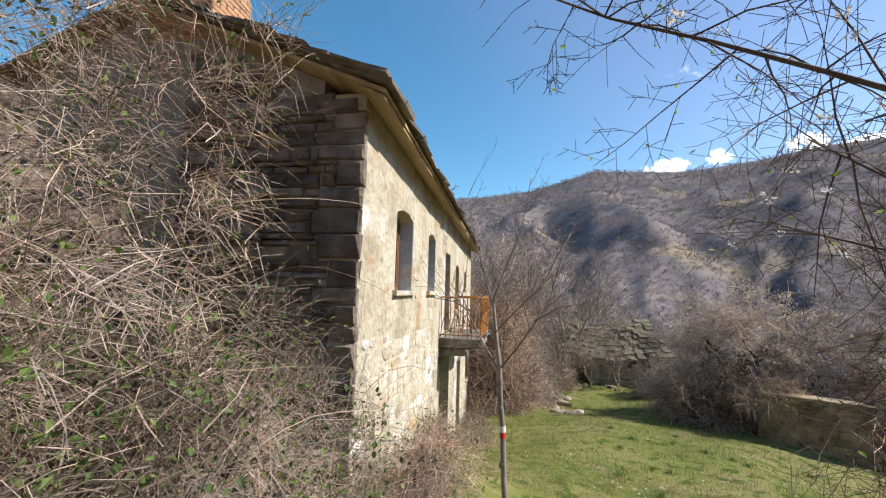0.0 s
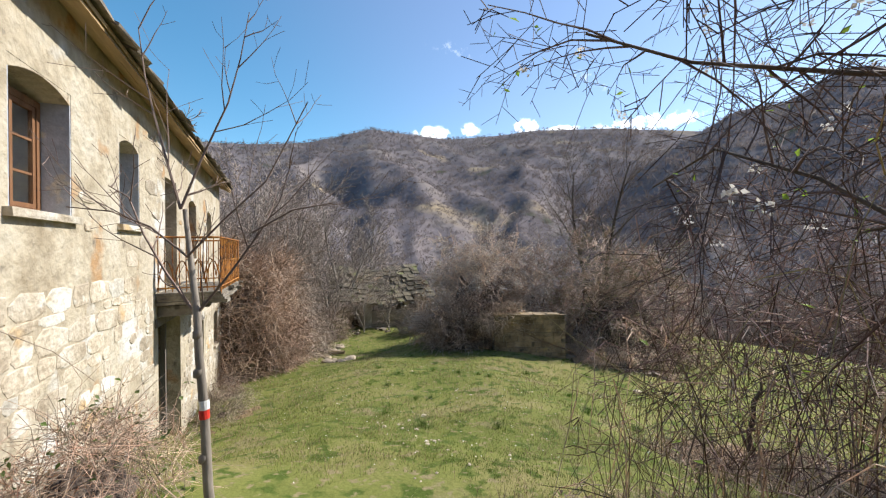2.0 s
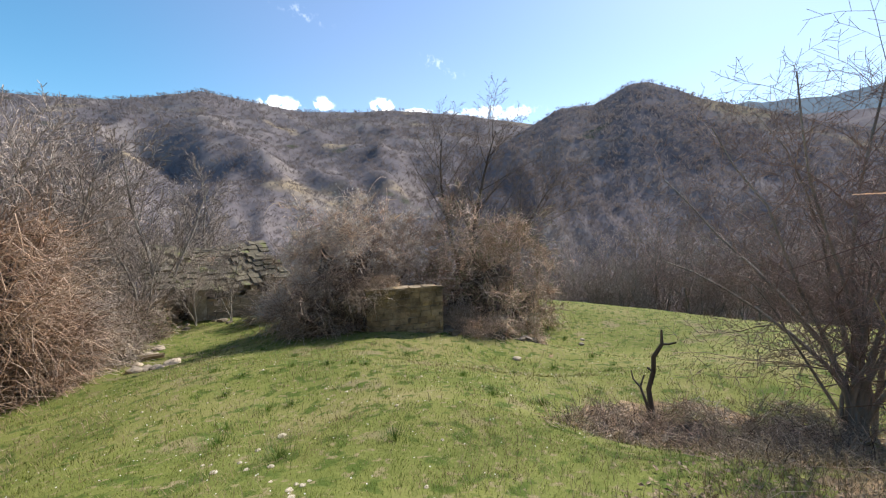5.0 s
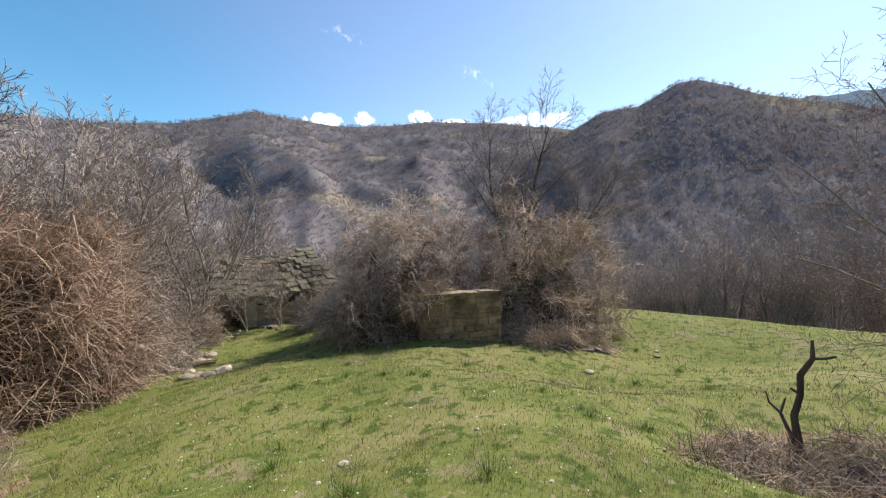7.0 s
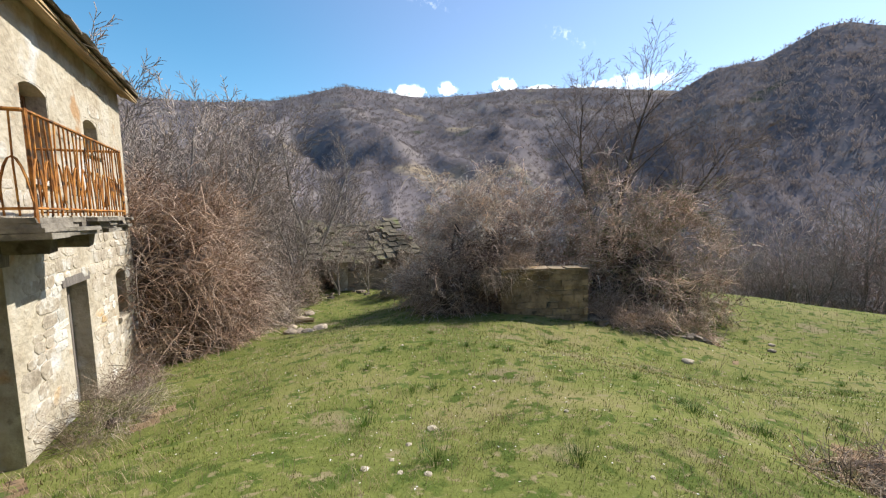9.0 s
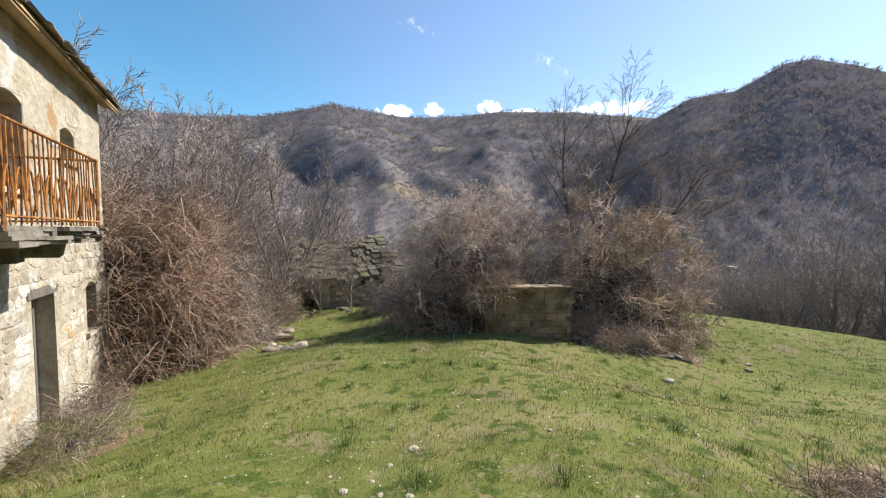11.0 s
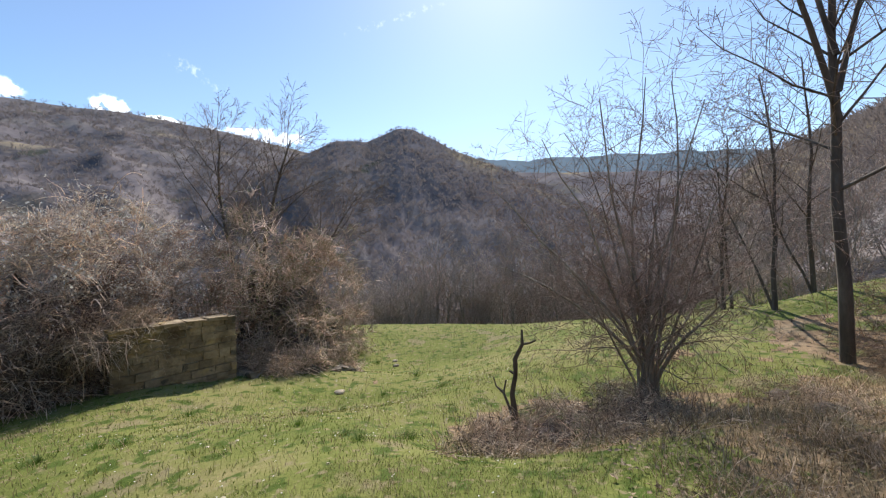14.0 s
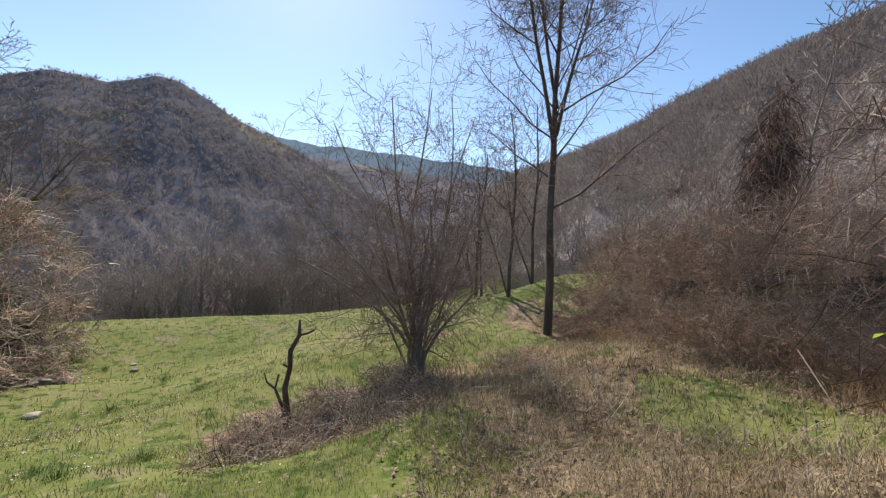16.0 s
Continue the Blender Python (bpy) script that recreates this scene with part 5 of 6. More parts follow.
def build_path_thicket():
    """Tangle of arching and hanging canes beside the start of the path, under a thorny tree."""
    rng = random.Random(31)
    at = (3.9, -1.7, near_height(3.9, -1.7))
    ob = thing("cane_thicket", at, "tangled thicket of dark arching canes hanging down", "shrub")
    geos = [Geo(), Geo(), Geo(), Geo(), Geo()]
    lg = Geo()
    for k in range(280):
        y = rng.uniform(-3.7, -0.95)
        x = rng.uniform(3.6, 3.38 + 0.5 * (0.73 - y) - 0.35) + 0.12 * max(0, -1.3 - y)
        if y > -1.75 + (x - 2.62) * (0.5 if k % 5 == 0 else 0.25):
            continue
        base = Vector((x, y, near_height(x, y)))
        hgt = rng.uniform(0.6, 1.5) * (1.0 if y > -2.0 or rng.random() < 0.6 else 1.6)
        out = Vector((rng.uniform(-0.9, 0.7), rng.uniform(-1.1, 0.7), 0))
        tip = base + out * 1.3 + Vector((0, 0, hgt * rng.uniform(0.0, 0.9)))
        tip.x = min(max(tip.x, 3.2), 3.3 + 0.5 * (0.73 - tip.y))
        tip.y = min(tip.y, -1.75 + (tip.x - 2.62) * (0.5 if k % 5 == 0 else 0.3))
        pts = arch(geos[(0, 3, 4, 3)[k % 4]], base, base + out * 0.4 + Vector((0, 0, hgt * 1.9)), tip, rng.uniform(0.0018, 0.004), rng=rng, wob=0.06)
        for _ in range(rng.randint(1, 4)):
            i = rng.randrange(3, 8)
            d = rnd_dir(rng)
            q = pts[i] + d * rng.uniform(0.1, 0.4)
            q.x = max(q.x, 3.0)
            geos[(0, 3, 4, 3)[k % 4]].tube([pts[i], pts[i].lerp(q, 0.5) + rnd_dir(rng) * 0.02, q], (0.003, 0.0025, 0.001), 3)
            if rng.random() < 0.05:
                lg.leaf(q, d, Vector((0, 0, 1)), 0.05, 0.035)
    # matted top
    for k in range(2500):
        p = Vector((0, rng.uniform(-3.6, -1.1), 0))
        p.x = rng.gauss(4.0 + 0.2 * (-1.1 - p.y), 0.27)
        if p.y > -1.75 + (p.x - 2.62) * 0.25:
            continue
        p.z = near_height(p.x, p.y) + rng.gauss(1.65, 0.4)
        p.x = max(p.x, 3.45)
        d = (rnd_dir(rng) + Vector((0, 0, -0.4))).normalized()
        ln = rng.uniform(0.15, 0.55)
        geos[k % 3].tube([p, p + d * ln * 0.5 + rnd_dir(rng) * 0.04, p + d * ln + rnd_dir(rng) * 0.05 + Vector((0, 0, -0.2 * ln))], (0.0022, 0.0019, 0.001), 3)
    for g, m in zip(geos, (M_CANE_RUSSET, M_CANE_WINE, M_SHRUB_TWIG, M_CANE_OLIVE, M_CANE)):
        part("tangle", g, m, ob)
    if lg.f:
        part("foliage", lg, M_BUD, ob, "few fresh green leaves")
    # thorny tree leaning over the path
    base = Vector((3.5, -2.58, near_height(3.5, -2.58) - 0.1))
    t = thing("thorn_tree", base, "thorny leaning tree with bare twigs and sparse white blossom", "tree")
    geos = [Geo(), Geo(), Geo()]
    rng = random.Random(35)
    V = Vector
    geos[0].tube([base, V((3.5, -2.58, 2.53)), V((3.68, -2.66, 2.95)), V((4.0, -2.85, 3.4)), V((4.02, -2.95, 3.9)), V((3.75, -2.8, 4.2)), V((3.4, -2.6, 4.15))], (0.034, 0.03, 0.027, 0.025, 0.022, 0.019, 0.014), 8)
    opt = dict(kids=(0, 8, 4), ratio=(0, 0.5, 0.5), angle=58, wobble=0.2, tip=0.0016, rise=-0.12)
    for pts, r in (([(3.4, -2.6, 4.15), (2.98, -2.53, 4.39), (2.6, -2.5, 4.57), (2.18, -2.49, 4.73), (1.87, -2.55, 4.84)], 0.018),
                   ([(4.02, -2.95, 3.9), (3.7, -2.85, 4.3), (3.3, -2.75, 4.7), (2.9, -2.7, 5.0), (2.6, -2.7, 5.3)], 0.018),
                   ([(4.0, -2.85, 3.4), (3.64, -2.67, 3.56), (3.51, -2.54, 3.74), (3.32, -2.41, 3.94), (3.05, -2.3, 4.2)], 0.017),
                   ([(4.02, -2.95, 3.9), (3.95, -2.5, 4.25), (3.9, -2.0, 4.5), (3.9, -1.5, 4.6)], 0.015),
                   ([(4.0, -2.85, 3.4), (3.8, -2.3, 3.6), (3.55, -1.95, 3.75), (3.25, -1.75, 3.9)], 0.014),
                   ([(3.68, -2.66, 2.95), (3.8, -2.2, 3.3), (3.9, -1.8, 3.5), (4.0, -1.4, 3.4)], 0.013),
                   ([(3.4, -2.6, 4.15), (3.3, -2.9, 4.6), (3.1, -3.1, 5.1)], 0.015)):
        pts = [V(q) for q in pts]
        geos[1].tube(pts, [r * 0.72 * (1 - 0.17 * k) for k in range(len(pts))], 6)
        for k in range(len(pts) - 1):
            for _ in range(5):
                q = pts[k].lerp(pts[k + 1], rng.random())
                d = (rnd_dir(rng) + V((0.15, 0.1, -0.15))).normalized()
                branch([geos[2]] * 3, q, d, rng.uniform(0.35, 0.8), 0.005, 1, 3 if rng.random() < 0.5 else 2, rng, opt)
    for n, g, m in zip(("trunk", "limb", "crown"), geos, (M_BARK, M_BARK, M_CANE_DARK)):
        part(n, g, m, t, smooth=n != "crown")
    wg, bg = Geo(), Geo()
    crown = geos[2].v
    for k in range(60):
        p = crown[rng.randrange(len(crown))]
        for _ in range(11):
            wg.leaf(p + rnd_dir(rng) * 0.02, rnd_dir(rng), rnd_dir(rng), rng.uniform(0.016, 0.026), 0.016)
    for k in range(160):
        p = crown[rng.randrange(len(crown))]
        bg.leaf(p, rnd_dir(rng), rnd_dir(rng), rng.uniform(0.02, 0.045), 0.018)
    part("blossom", wg, M_WHITE, t, "small white flowers")
    part("foliage", bg, M_BUD, t, "fresh green buds")


M_RED = mat("red_trail_paint", ((0.55, 0.03, 0.02), (0.66, 0.05, 0.03)), 8, 0.6, 0.2, 60)
M_PAINT = mat("white_trail_paint", ((0.72, 0.72, 0.7), (0.8, 0.8, 0.78)), 8, 0.6, 0.2, 60)


def build_sapling():
    """Sapling with a red and white trail mark on its stem."""
    x, y = 1.68, -0.02
    base = Vector((x, y, near_height(x, y)))
    t = thing("sapling", base, "slim bare sapling with red and white trail mark", "tree")
    g, tw = Geo(), Geo()
    rng = random.Random(51)
    def at(u, z, v=0.0):
        """A point u metres across the view down the path, at the height z."""
        return Vector((x + 0.93 * u + 0.37 * v, y - 0.37 * u + 0.93 * v, z))

    pts = [base + Vector((0, 0, -0.1)), at(0.035, base.z + 0.25), at(0.0, 1.55), at(-0.02, 2.05), at(-0.05, 2.4), at(-0.06, 2.67), at(-0.12, 3.05, 0.03), at(-0.16, 3.36, 0.04)]
    g.tube(pts, (0.036, 0.033, 0.03, 0.028, 0.026, 0.024, 0.018, 0.014), 9)
    for q in (1.3, 1.75, 2.3, 2.55):
        p = at(-0.02 if q < 2.2 else -0.05, q)
        g.tube([p + Vector((-0.02, -0.01, -0.03)), p + Vector((-0.006, -0.012, 0.0)), p + Vector((0.004, -0.02, 0.03))], (0.018, 0.033, 0.018), 6)
    stem = part("trunk", g, M_BARK_PALE, t, "mottled grey bark with knots", True)
    opt = dict(kids=(0, 6, 0), ratio=(0, 0.42, 0), angle=42, wobble=0.18, tip=0.0018)
    leaders = (([(-0.06, 2.66), (-0.3, 2.95), (-0.48, 3.2), (-0.62, 3.46), (-0.8, 3.55)], 0.011), ([(-0.06, 2.68), (0.14, 2.95), (0.3, 3.2), (0.42, 3.42), (0.5, 3.75)], 0.010),
               ([(-0.16, 3.36), (-0.26, 3.6), (-0.4, 4.0), (-0.5, 4.3), (-0.58, 4.65)], 0.010), ([(-0.16, 3.36), (-0.05, 3.7), (0.1, 4.08), (0.16, 4.4), (0.2, 4.75)], 0.009),
               ([(-0.12, 3.05), (-0.4, 3.25), (-0.7, 3.36), (-1.05, 3.4)], 0.008), ([(-0.12, 3.05), (0.1, 3.3), (0.35, 3.55), (0.62, 4.1)], 0.008), ([(0.3, 3.2), (0.55, 3.35), (0.8, 3.4)], 0.007))
    for line, r in leaders:
        line = [at(u, z, 0.05 * k) for k, (u, z) in enumerate(line)]
        tw.tube(line, [r * (1 - 0.17 * k) for k in range(len(line))], 5)
        for k in range(len(line) - 1):
            for _ in range(2):
                q = line[k].lerp(line[k + 1], rng.random())
                branch([tw, tw, tw], q, ((line[k + 1] - line[k]).normalized() + rnd_dir(rng) * 0.8).normalized(), rng.uniform(0.25, 0.75), r * 0.5, 1, 2, rng, dict(opt, kids=(0, 3, 0)))
    part("crown", tw, M_TWIG, t)
    for z, m in ((2.09, M_PAINT), (2.03, M_RED)):
        part("trail_mark", Geo().tube([at(-0.018, z - 0.03), at(-0.022, z + 0.03)], (0.0305, 0.0305), 12), m, stem, "white paint band" if m is M_PAINT else "red paint band")


def build_stump():
    x, y = 9.75, 1.5
    b = Vector(on_ground(x, y, -0.05))
    t = thing("crooked_stump", b, "crooked dark dead stump in the meadow", "stump")
    g = Geo()
    g.tube([b, b + Vector((0.0, 0.03, 0.3)), b + Vector((-0.04, 0.06, 0.62)), b + Vector((0.0, 0.0, 0.92)), b + Vector((0.0, 0.0, 1.18)), b + Vector((0.02, -0.12, 1.42)), b + Vector((0.0, -0.12, 1.66))], (0.062, 0.05, 0.04, 0.036, 0.038, 0.03, 0.016), 8)
    stem = part("trunk", g, M_BARK, t, smooth=True)
    for pts, r in (([(0, 0.02, 0.05), (-0.02, 0.10, 0.35), (-0.03, 0.2, 0.62), (-0.02, 0.32, 0.72), (-0.02, 0.36, 0.86)], 0.03), ([(0.02, -0.12, 1.42), (0, -0.24, 1.45), (0, -0.34, 1.5)], 0.022), ([(-0.03, 0.2, 0.62), (0.02, 0.16, 0.82)], 0.016), ([(0.0, 0.0, 0.92), (0, 0.1, 0.98)], 0.022)):
        part("limb", Geo().tube([b + Vector(p) for p in pts], [r * (1 - 0.15 * i) for i in range(len(pts))], 6), M_BARK, stem, smooth=True)


# ---- ruined walls ----
def build_ruin_wall():
    a, c = Vector((9.5, 10.41, 0)), Vector((11.95, 9.31, 0))
    along_v = (c - a).normalized()
    out = Vector((along_v.y, -along_v.x, 0))
    if out.y > 0:
        out = -out
    ln = (c - a).length
    z0, z1 = -1.5, 0.55
    w = thing("ruined_wall", (a + c) / 2 + Vector((0, 0, -1.1)), "low ruined wall of squared grey stone", "wall")
    rng = random.Random(61)

    def block(s0, s1, za, zb, o0, o1, jit=0.012):
        g = Geo()
        for z in (za, zb):
            for s, o in ((s0, o0), (s1, o0), (s1, o1), (s0, o1)):
                g.v.append(a + along_v * (s + rng.uniform(-jit, jit)) + out * (o + rng.uniform(-jit, jit)) + Vector((0, 0, z + rng.uniform(-jit, jit))))
        g.f += [(3, 2, 1, 0), (4, 5, 6, 7), (0, 1, 5, 4), (1, 2, 6, 5), (2, 3, 7, 6), (3, 0, 4, 7)]
        return g

    part("core", block(0.02, ln - 0.03, z0, z1 - 0.08, -0.5, -0.03, 0), M_MORTAR, w)
    for s0, s1, za, zb in courses(rng, 0.0, ln, z0 + 0.1, z1 - 0.12, (0.12, 0.22), (0.16, 0.42)):
        if s1 - s0 > 0.05:
            part("stone", block(s0 + 0.006, s1 - 0.006, za + 0.005, zb - 0.005, -0.12, rng.uniform(-0.02, 0.045)), M_RUIN, w)
    for za in np.arange(z0 + 0.1, z1 - 0.15, 0.17):
        part("stone", block(ln - 0.08, ln + rng.uniform(0.0, 0.03), za, za + 0.16, -0.5, -0.13), M_RUIN, w)
    for s in np.arange(0, ln - 0.2, 0.5):
        part("coping", block(s, s + 0.49, z1 - 0.09, z1 + rng.uniform(-0.03, 0.02), -0.56, 0.05, 0.025), M_RUIN, w, "flat coping slab")
    # fallen masonry towards the meadow
    for k in range(26):
        s = rng.random()
        x, y = 12.1 + 2.6 * s + rng.uniform(-0.4, 0.4), 9.3 - 1.5 * s + rng.uniform(-0.5, 0.5)
        q = rng.uniform(0.08, 0.22)
        st = part("stone", Geo().box((-q, -q * 0.7, -q * 0.4), (q, q * 0.7, q * 0.4), q * 0.33, rng), M_STONE_DARK)
        st.matrix_world = Matrix.Translation(on_ground(x, y, q * 0.15)) @ Euler((rng.uniform(-0.3, 0.3), rng.uniform(-0.3, 0.3), rng.uniform(0, 6))).to_matrix().to_4x4()
        st.name = "fallen_stone"
        tagged(st, "fallen grey stone lying among dead brambles", "stone", "fallen stones of the ruin")


def build_hut():
    """Half-collapsed stone hut with a slab roof at the end of the meadow."""
    rng = random.Random(66)
    cx, cy = polar(11.5, 20.5)
    z = ground_height(cx, cy)
    h = thing("stone_hut", (cx, cy, z), "half-collapsed stone hut with a mossy slab roof", "hut")
    x0, x1, y0, y1 = cx - 2.6, cx + 2.8, cy - 0.8, cy + 3.0
    part("wall", Geo().box((x1 - 0.5, y0 + 0.02, z - 1), (x1, y1, z + 1.7)), M_MORTAR, h)
    part("wall", Geo().box((x0, y1 - 0.45, z - 1), (x1 - 0.51, y1 + 0.02, z + 3.2)), M_MORTAR, h)
    part("wall", Geo().box((x0 + 1.6, y0, z - 1), (x0 + 2.1, y0 + 1.9, z + 1.65)), M_STONE_PALE, h)
    part("wall", Geo().box((x0 + 2.11, y0 + 0.06, z - 1), (x1 - 0.51, y0 + 0.45, z + 1.0)), M_MORTAR, h)
    for s0, s1, za, zb in courses(rng, x0 + 2.1, x1, z - 0.4, z + 1.7, (0.12, 0.24), (0.2, 0.5)):
        if zb < z + 1.1 or s0 > x1 - 0.9 or rng.random() < 0.15:
            part("stone", Geo().box((s0 + 0.01, y0 - 0.03 + rng.uniform(-0.02, 0.02), za), (s1 - 0.01, y0 + 0.2, zb - 0.012), 0.01, rng), M_STONE, h)
    for k in range(4):
        xx = x0 + 2.6 + k * 0.75
        part("post", Geo().tube([Vector((xx, y0 + 0.3, z + 0.9)), Vector((xx + rng.uniform(-0.1, 0.1), y0 + 0.3, z + 1.75))], (0.08, 0.07), 6), M_GREYWOOD, h)
    for r in range(9):
        xx = x0 - 0.1
        yy = y0 - 0.35 + r * 0.44
        while xx < x1 + 0.2:
            w = rng.uniform(0.3, 0.6)
            g = Geo()
            if rng.random() < 0.05:
                xx += w
                continue
            zz = z + 1.75 + r * 0.2 + rng.uniform(-0.03, 0.03) - 0.34 * math.sin((xx - x0) * 0.6) ** 2 + 0.08 * noise.noise((xx * 1.3, yy * 1.3, 4))
            g.box((xx, yy, zz - 0.02), (xx + w - 0.01, yy + 0.55, zz + rng.uniform(0.03, 0.07)), 0.045, rng)
            for k in (2, 3, 6, 7):
                g.v[k].z += 0.19
            part("slate", g, M_SLATE_HUT, h)
            xx += w
    for k in range(14):
        x, y = cx + rng.uniform(-2.6, 2.8), cy - rng.uniform(1.2, 2.4)
        q = rng.uniform(0.08, 0.25)
        st = part("fallen_stone", Geo().box((-q, -q * 0.7, -q * 0.4), (q, q * 0.7, q * 0.4), q * 0.2, rng), M_STONE)
        st.matrix_world = Matrix.Translation(on_ground(x, y, q * 0.15)) @ Matrix.Rotation(rng.uniform(0, 6), 4, "Z")
        tagged(st, "fallen grey stone in front of the hut", "stone", "fallen stones by the hut")


def build_small_stones():
    rng = random.Random(77)
    spots = [(3.9 + rng.uniform(-0.35, 0.35), 2.3 + rng.uniform(-1.4, 1.6), rng.uniform(0.016, 0.038), M_STONE_PALE) for _ in range(18)]
    spots += [(4.0 + rng.uniform(-0.5, 0.4), 14.2 + rng.uniform(-1.5, 2.0), rng.uniform(0.1, 0.24), M_STONE) for _ in range(12)]
    spots += [(4.55, 4.2, 0.06, M_STONE_PALE), (12.4, 6.4, 0.14, M_STONE), (17, 6.8, 0.12, M_STONE), (17.6, 7.1, 0.1, M_STONE)]
    for k in range(34):
        spots.append((rng.uniform(3.0, 9), rng.uniform(1.0, 8), rng.uniform(0.012, 0.03), M_STONE_PALE))
    for x, y, q, m in spots:
        bm = bmesh.new()
        bmesh.ops.create_icosphere(bm, subdivisions=2, radius=q)
        for v in bm.verts:
            v.co *= 1 + 0.35 * noise.noise(v.co / q * 1.1 + Vector((x, y, 0)))
            v.co.z *= 0.55
        me = bpy.data.meshes.new("field_stone")
        bm.to_mesh(me)
        bm.free()
        me.materials.append(m)
        s = new("field_stone", me)
        s.matrix_world = Matrix.Translation(on_ground(x, y, q * 0.12)) @ Matrix.Rotation(rng.uniform(0, 6), 4, "Z")
        tagged(s, "pale stone lying in the short grass" if m is M_STONE_PALE else "grey stone half sunk in the grass", "stone", "stones in the meadow")
    # a pale split log by the thicket
    a = Vector(on_ground(4.05, 14.6, 0.1))
    lg = thing("log", a, "short pale split log lying on the grass", "log")
    part("wood", Geo().tube([a + Vector((-0.3, 0.1, 0)), a + Vector((0.3, -0.1, 0.02))], (0.09, 0.08), 7), M_STRAW, lg)


# ---- grass ----
def build_grass():
    rng = random.Random(99)
    green, straw = Geo(), Geo()
    for count, r0, r1, tall, wide in ((60000, 0.9, 4.5, 0.05, 0.0042), (75000, 4.5, 11, 0.065, 0.0075), (36000, 11, 22, 0.085, 0.014), (14000, 22, 38, 0.10, 0.028)):
        for _ in range(count):
            az = rng.uniform(-40 if r1 < 12 else -14, 160)
            r = math.sqrt(rng.uniform(r0 * r0, r1 * r1))
            x, y = polar(az, r)
            if x < 0.1 and y < 12:
                continue
            p = Vector(on_ground(x, y, -0.005))
            a = rng.uniform(0, 6.283)
            if noise.noise((x * 1.7, y * 1.7, 9)) < -0.12 and rng.random() < 0.55:
                continue
            k = rng.uniform(0.5, 1.7)
            d = Vector((math.cos(a) * k, math.sin(a) * k, 1))
            if rng.random() < 0.07:
                straw.blade(p, d * 1.2, tall * rng.uniform(0.5, 1.2), wide * 0.8)
            elif rng.random() < dry(x, y) * 0.95:
                if y < 0.5 and rng.random() < 0.55:
                    continue
                straw.blade(p, d * 1.3, tall * rng.uniform(0.8, 2.6), wide * 0.8)
            else:
                lush = 0.65 + 0.7 * max(0, noise.noise((x * 0.45, y * 0.45, 3))) + 0.9 * max(0, noise.noise((x * 2.6, y * 2.6, 7)))
                green.blade(p, d, tall * rng.uniform(0.5, 1.4) * lush, wide)
    # strip of path behind the start
    for _ in range(7000):
        x, y = rng.uniform(0.9, 4.5), rng.uniform(-5, 0.5)
        a = rng.uniform(0, 6.283)
        straw.blade(Vector(on_ground(x, y, -0.005)), Vector((math.cos(a), math.sin(a), 1)), rng.uniform(0.05, 0.22), 0.005)
    # long dead grass on the uphill side
    for _ in range(26000):
        az, r = rng.uniform(96, 160), rng.uniform(1.4, 3.4) ** 2
        x, y = polar(az, r)
        if rng.random() > dry(x, y):
            continue
        a = rng.uniform(0, 6.283)
        straw.blade(Vector(on_ground(x, y, -0.01)), Vector((math.cos(a) * 1.4, math.sin(a) * 1.4, 1)), rng.uniform(0.06, 0.26), 0.004 + r * 0.0006)
    # russet clumps along the edge of the scrub
    russet = Geo()
    for k in range(46):
        az = rng.uniform(122, 158)
        x, y = polar(az, 11.6 - (az - 122) * 0.155 - rng.uniform(0.0, 1.6))
        for _ in range(95):
            a, q = rng.uniform(0, 6.283), abs(rng.gauss(0, 0.22))
            p = Vector(on_ground(x + q * math.cos(a), y + q * math.sin(a), -0.01))
            russet.blade(p, Vector((math.cos(a) * 1.1, math.sin(a) * 1.1, 1)), rng.uniform(0.15, 0.5), 0.006)
    tagged(part("russet_grass", russet, M_RUSSET_GRASS), "russet dead grass clumps along the scrub", "dry grass", kind="stuff")
    tagged(part("meadow_grass", green, M_GRASS), "short green grass covering the meadow", "grass", kind="stuff")
    tagged(part("dry_grass", straw, M_STRAW), "straw-coloured dead grass and stalks", "dry grass", kind="stuff")
    leaves, daisies = Geo(), Geo()
    for _ in range(9000):
        az, r = rng.uniform(92, 160), rng.uniform(1.6, 10)
        x, y = polar(az, r)
        if rng.random() < dry(x, y) + 0.1:
            leaves.leaf(Vector(on_ground(x, y, rng.uniform(0.01, 0.05))), Vector((rng.uniform(-1, 1), rng.uniform(-1, 1), rng.uniform(-0.2, 0.4))), Vector((0, 0, 1)) + rnd_dir(rng) * 0.5, rng.uniform(0.03, 0.075), rng.uniform(0.02, 0.045))
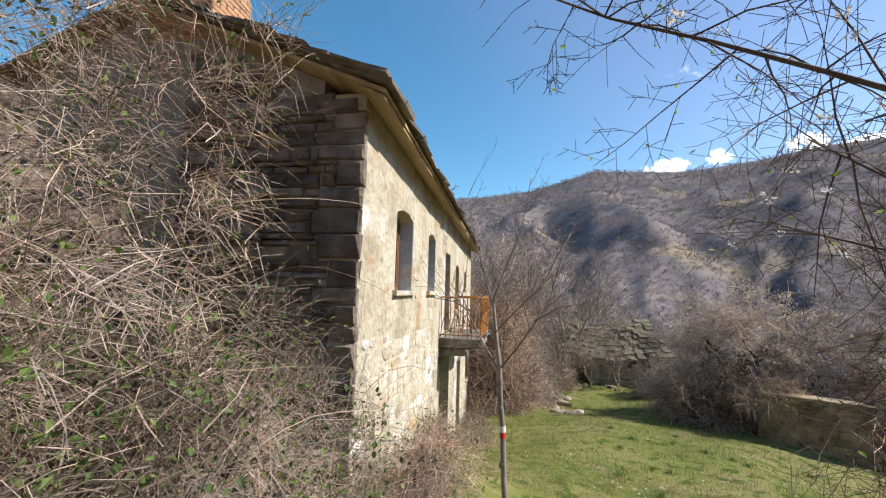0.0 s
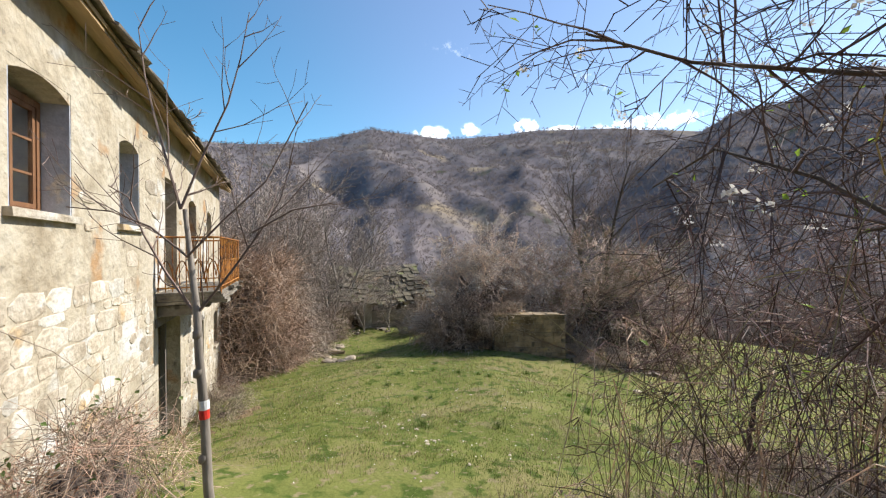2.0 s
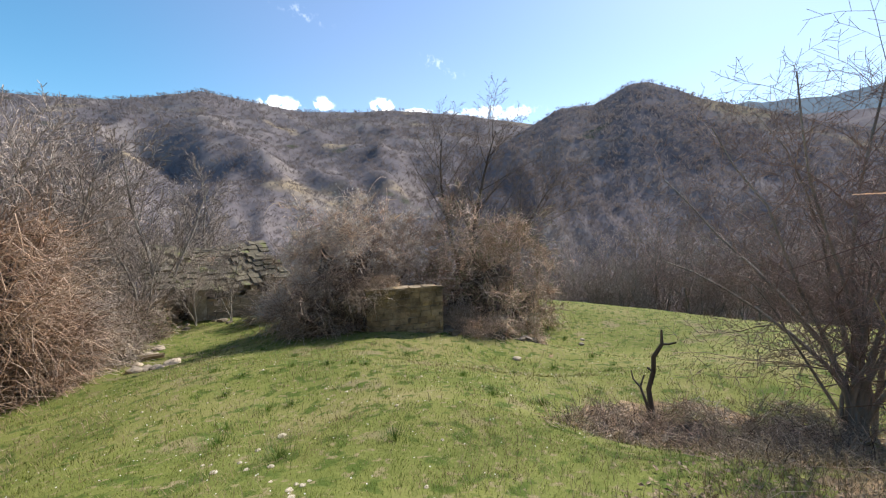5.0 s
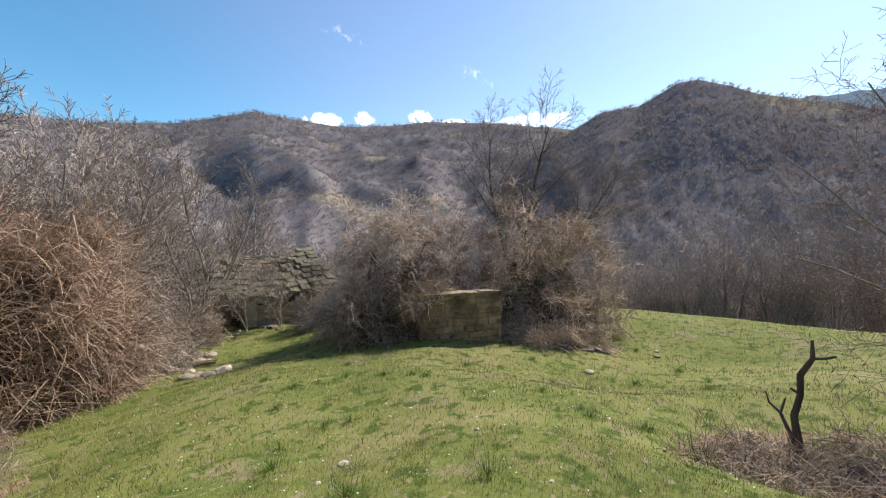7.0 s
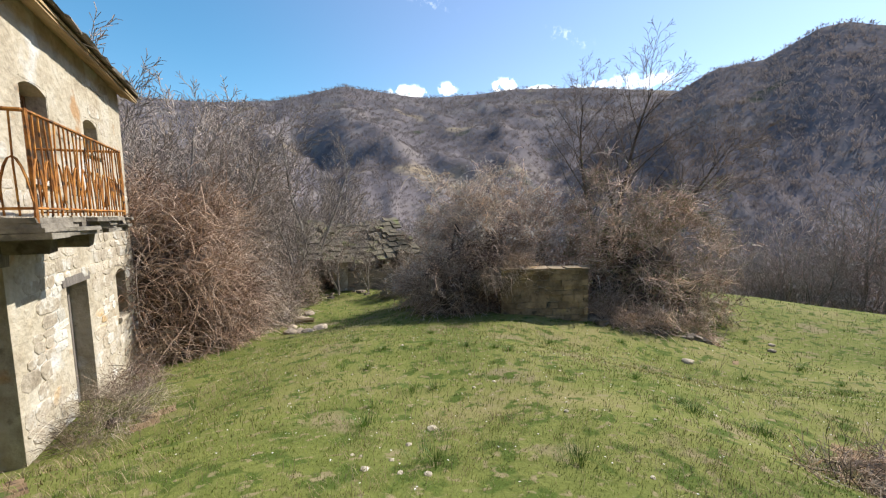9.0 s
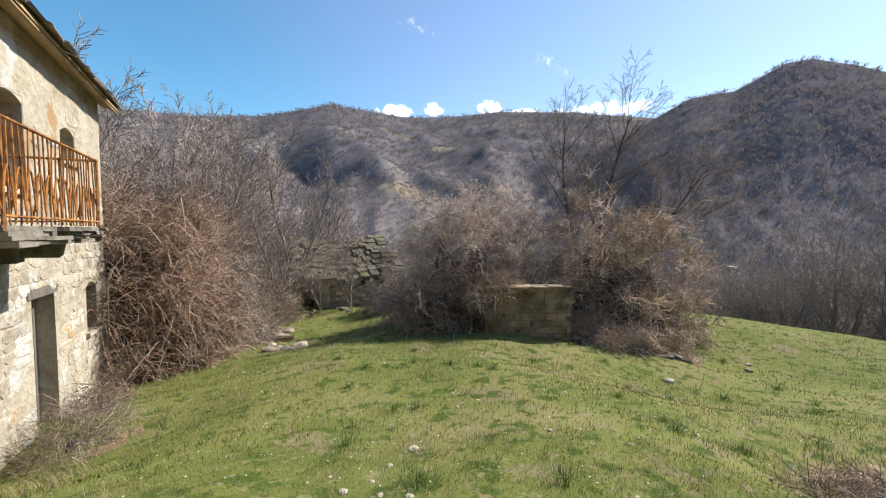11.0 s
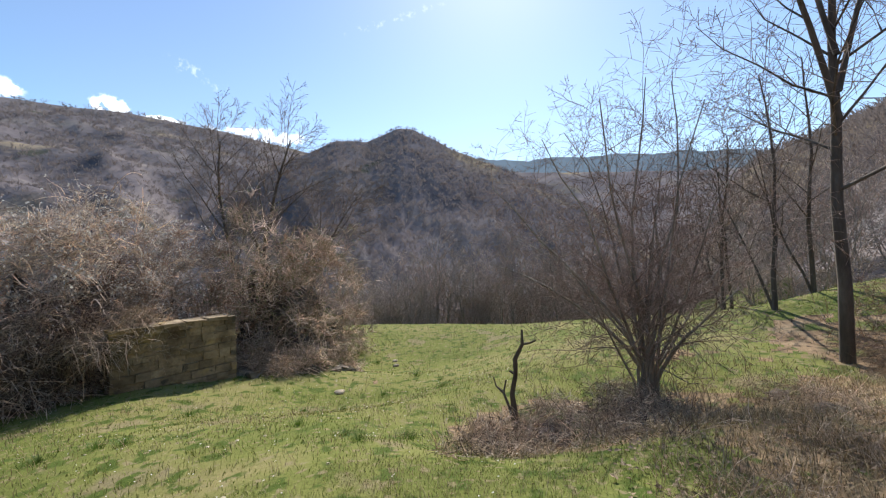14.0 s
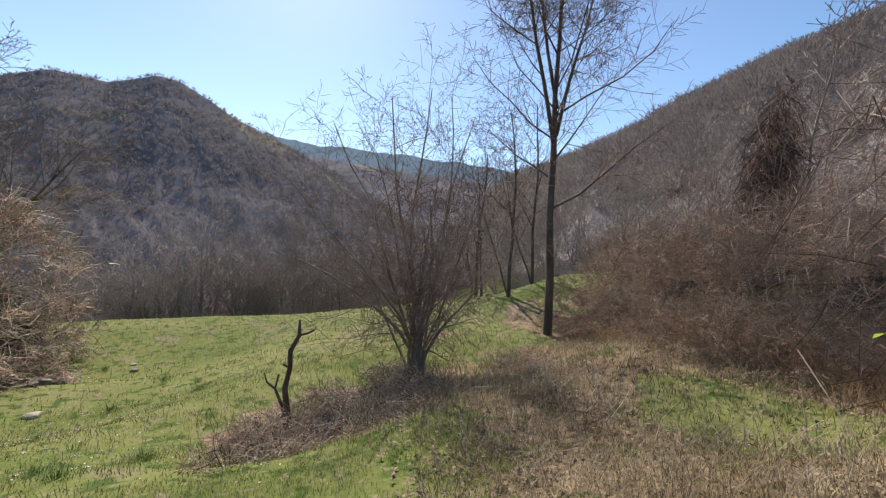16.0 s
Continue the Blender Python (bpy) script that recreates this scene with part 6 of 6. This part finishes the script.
    for _ in range(700):
        x, y = rng.uniform(2, 15), rng.uniform(1.2, 11)
        daisies.leaf(Vector(on_ground(x, y, rng.uniform(0.05, 0.08))), Vector((rng.uniform(-1, 1), rng.uniform(-1, 1), 0.1)), Vector((0, 0, 1)), rng.uniform(0.014, 0.024), 0.018)
    tagged(part("fallen_leaves", leaves, M_LITTER_LEAF), "dry brown fallen leaves on the bank", "leaves", kind="stuff")
    tagged(part("daisies", daisies, M_WHITE), "tiny white daisies dotting the meadow", "flowers", kind="stuff")
    # single lush tufts
    for k, (x, y) in enumerate([(5.2, 5.65), (5.35, 2.75), (3.9, 4.7), (4.2, 3.3), (7.2, 6.6), (8.3, 4.6), (6.6, 9.2), (9.2, 7.8), (10.6, 6.2), (5.0, 7.8), (12.5, 5.2), (7.6, 3.2)] + [(rng.uniform(4, 20), rng.uniform(1.5, 11)) for _ in range(26)]):
        g = Geo()
        big = rng.uniform(0.55, 1.25)
        for _ in range(150):
            a, q = rng.uniform(0, 6.283), abs(rng.gauss(0, 0.14)) * big
            p = Vector(on_ground(x + q * math.cos(a), y + q * math.sin(a), -0.01))
            g.blade(p, Vector((math.cos(a) * 0.9, math.sin(a) * 0.9, 1)), rng.uniform(0.06, 0.17) * big, 0.005)
        part("grass_clump", g, M_TUFT, thing("grass_tuft", on_ground(x, y), "darker lush tuft of grass in the meadow", "grass tuft", "tufts in the meadow"))


M_RUSSET_GRASS = mat("russet_grass", ((0.26, 0.14, 0.065), (0.40, 0.24, 0.12), (0.52, 0.36, 0.2)), 1.2, 0.9, 0, 8, per=0.4, translucent=0.25, spec=0.08)
M_LITTER_LEAF = mat("fallen_leaf", ((0.2, 0.13, 0.075), (0.36, 0.27, 0.18)), 3, 0.8, 0, 10, per=0.45)
M_TUFT = mat("lush_grass", ((0.065, 0.12, 0.018), (0.11, 0.18, 0.03)), 2, 0.6, 0, 6, per=0.25, translucent=0.3)
build_thickets()
build_path_thicket()
build_sapling()
build_stump()
build_small_stones()
build_grass()
build_ruin_wall()
build_hut()
build_masonry()
build_roof_slabs()
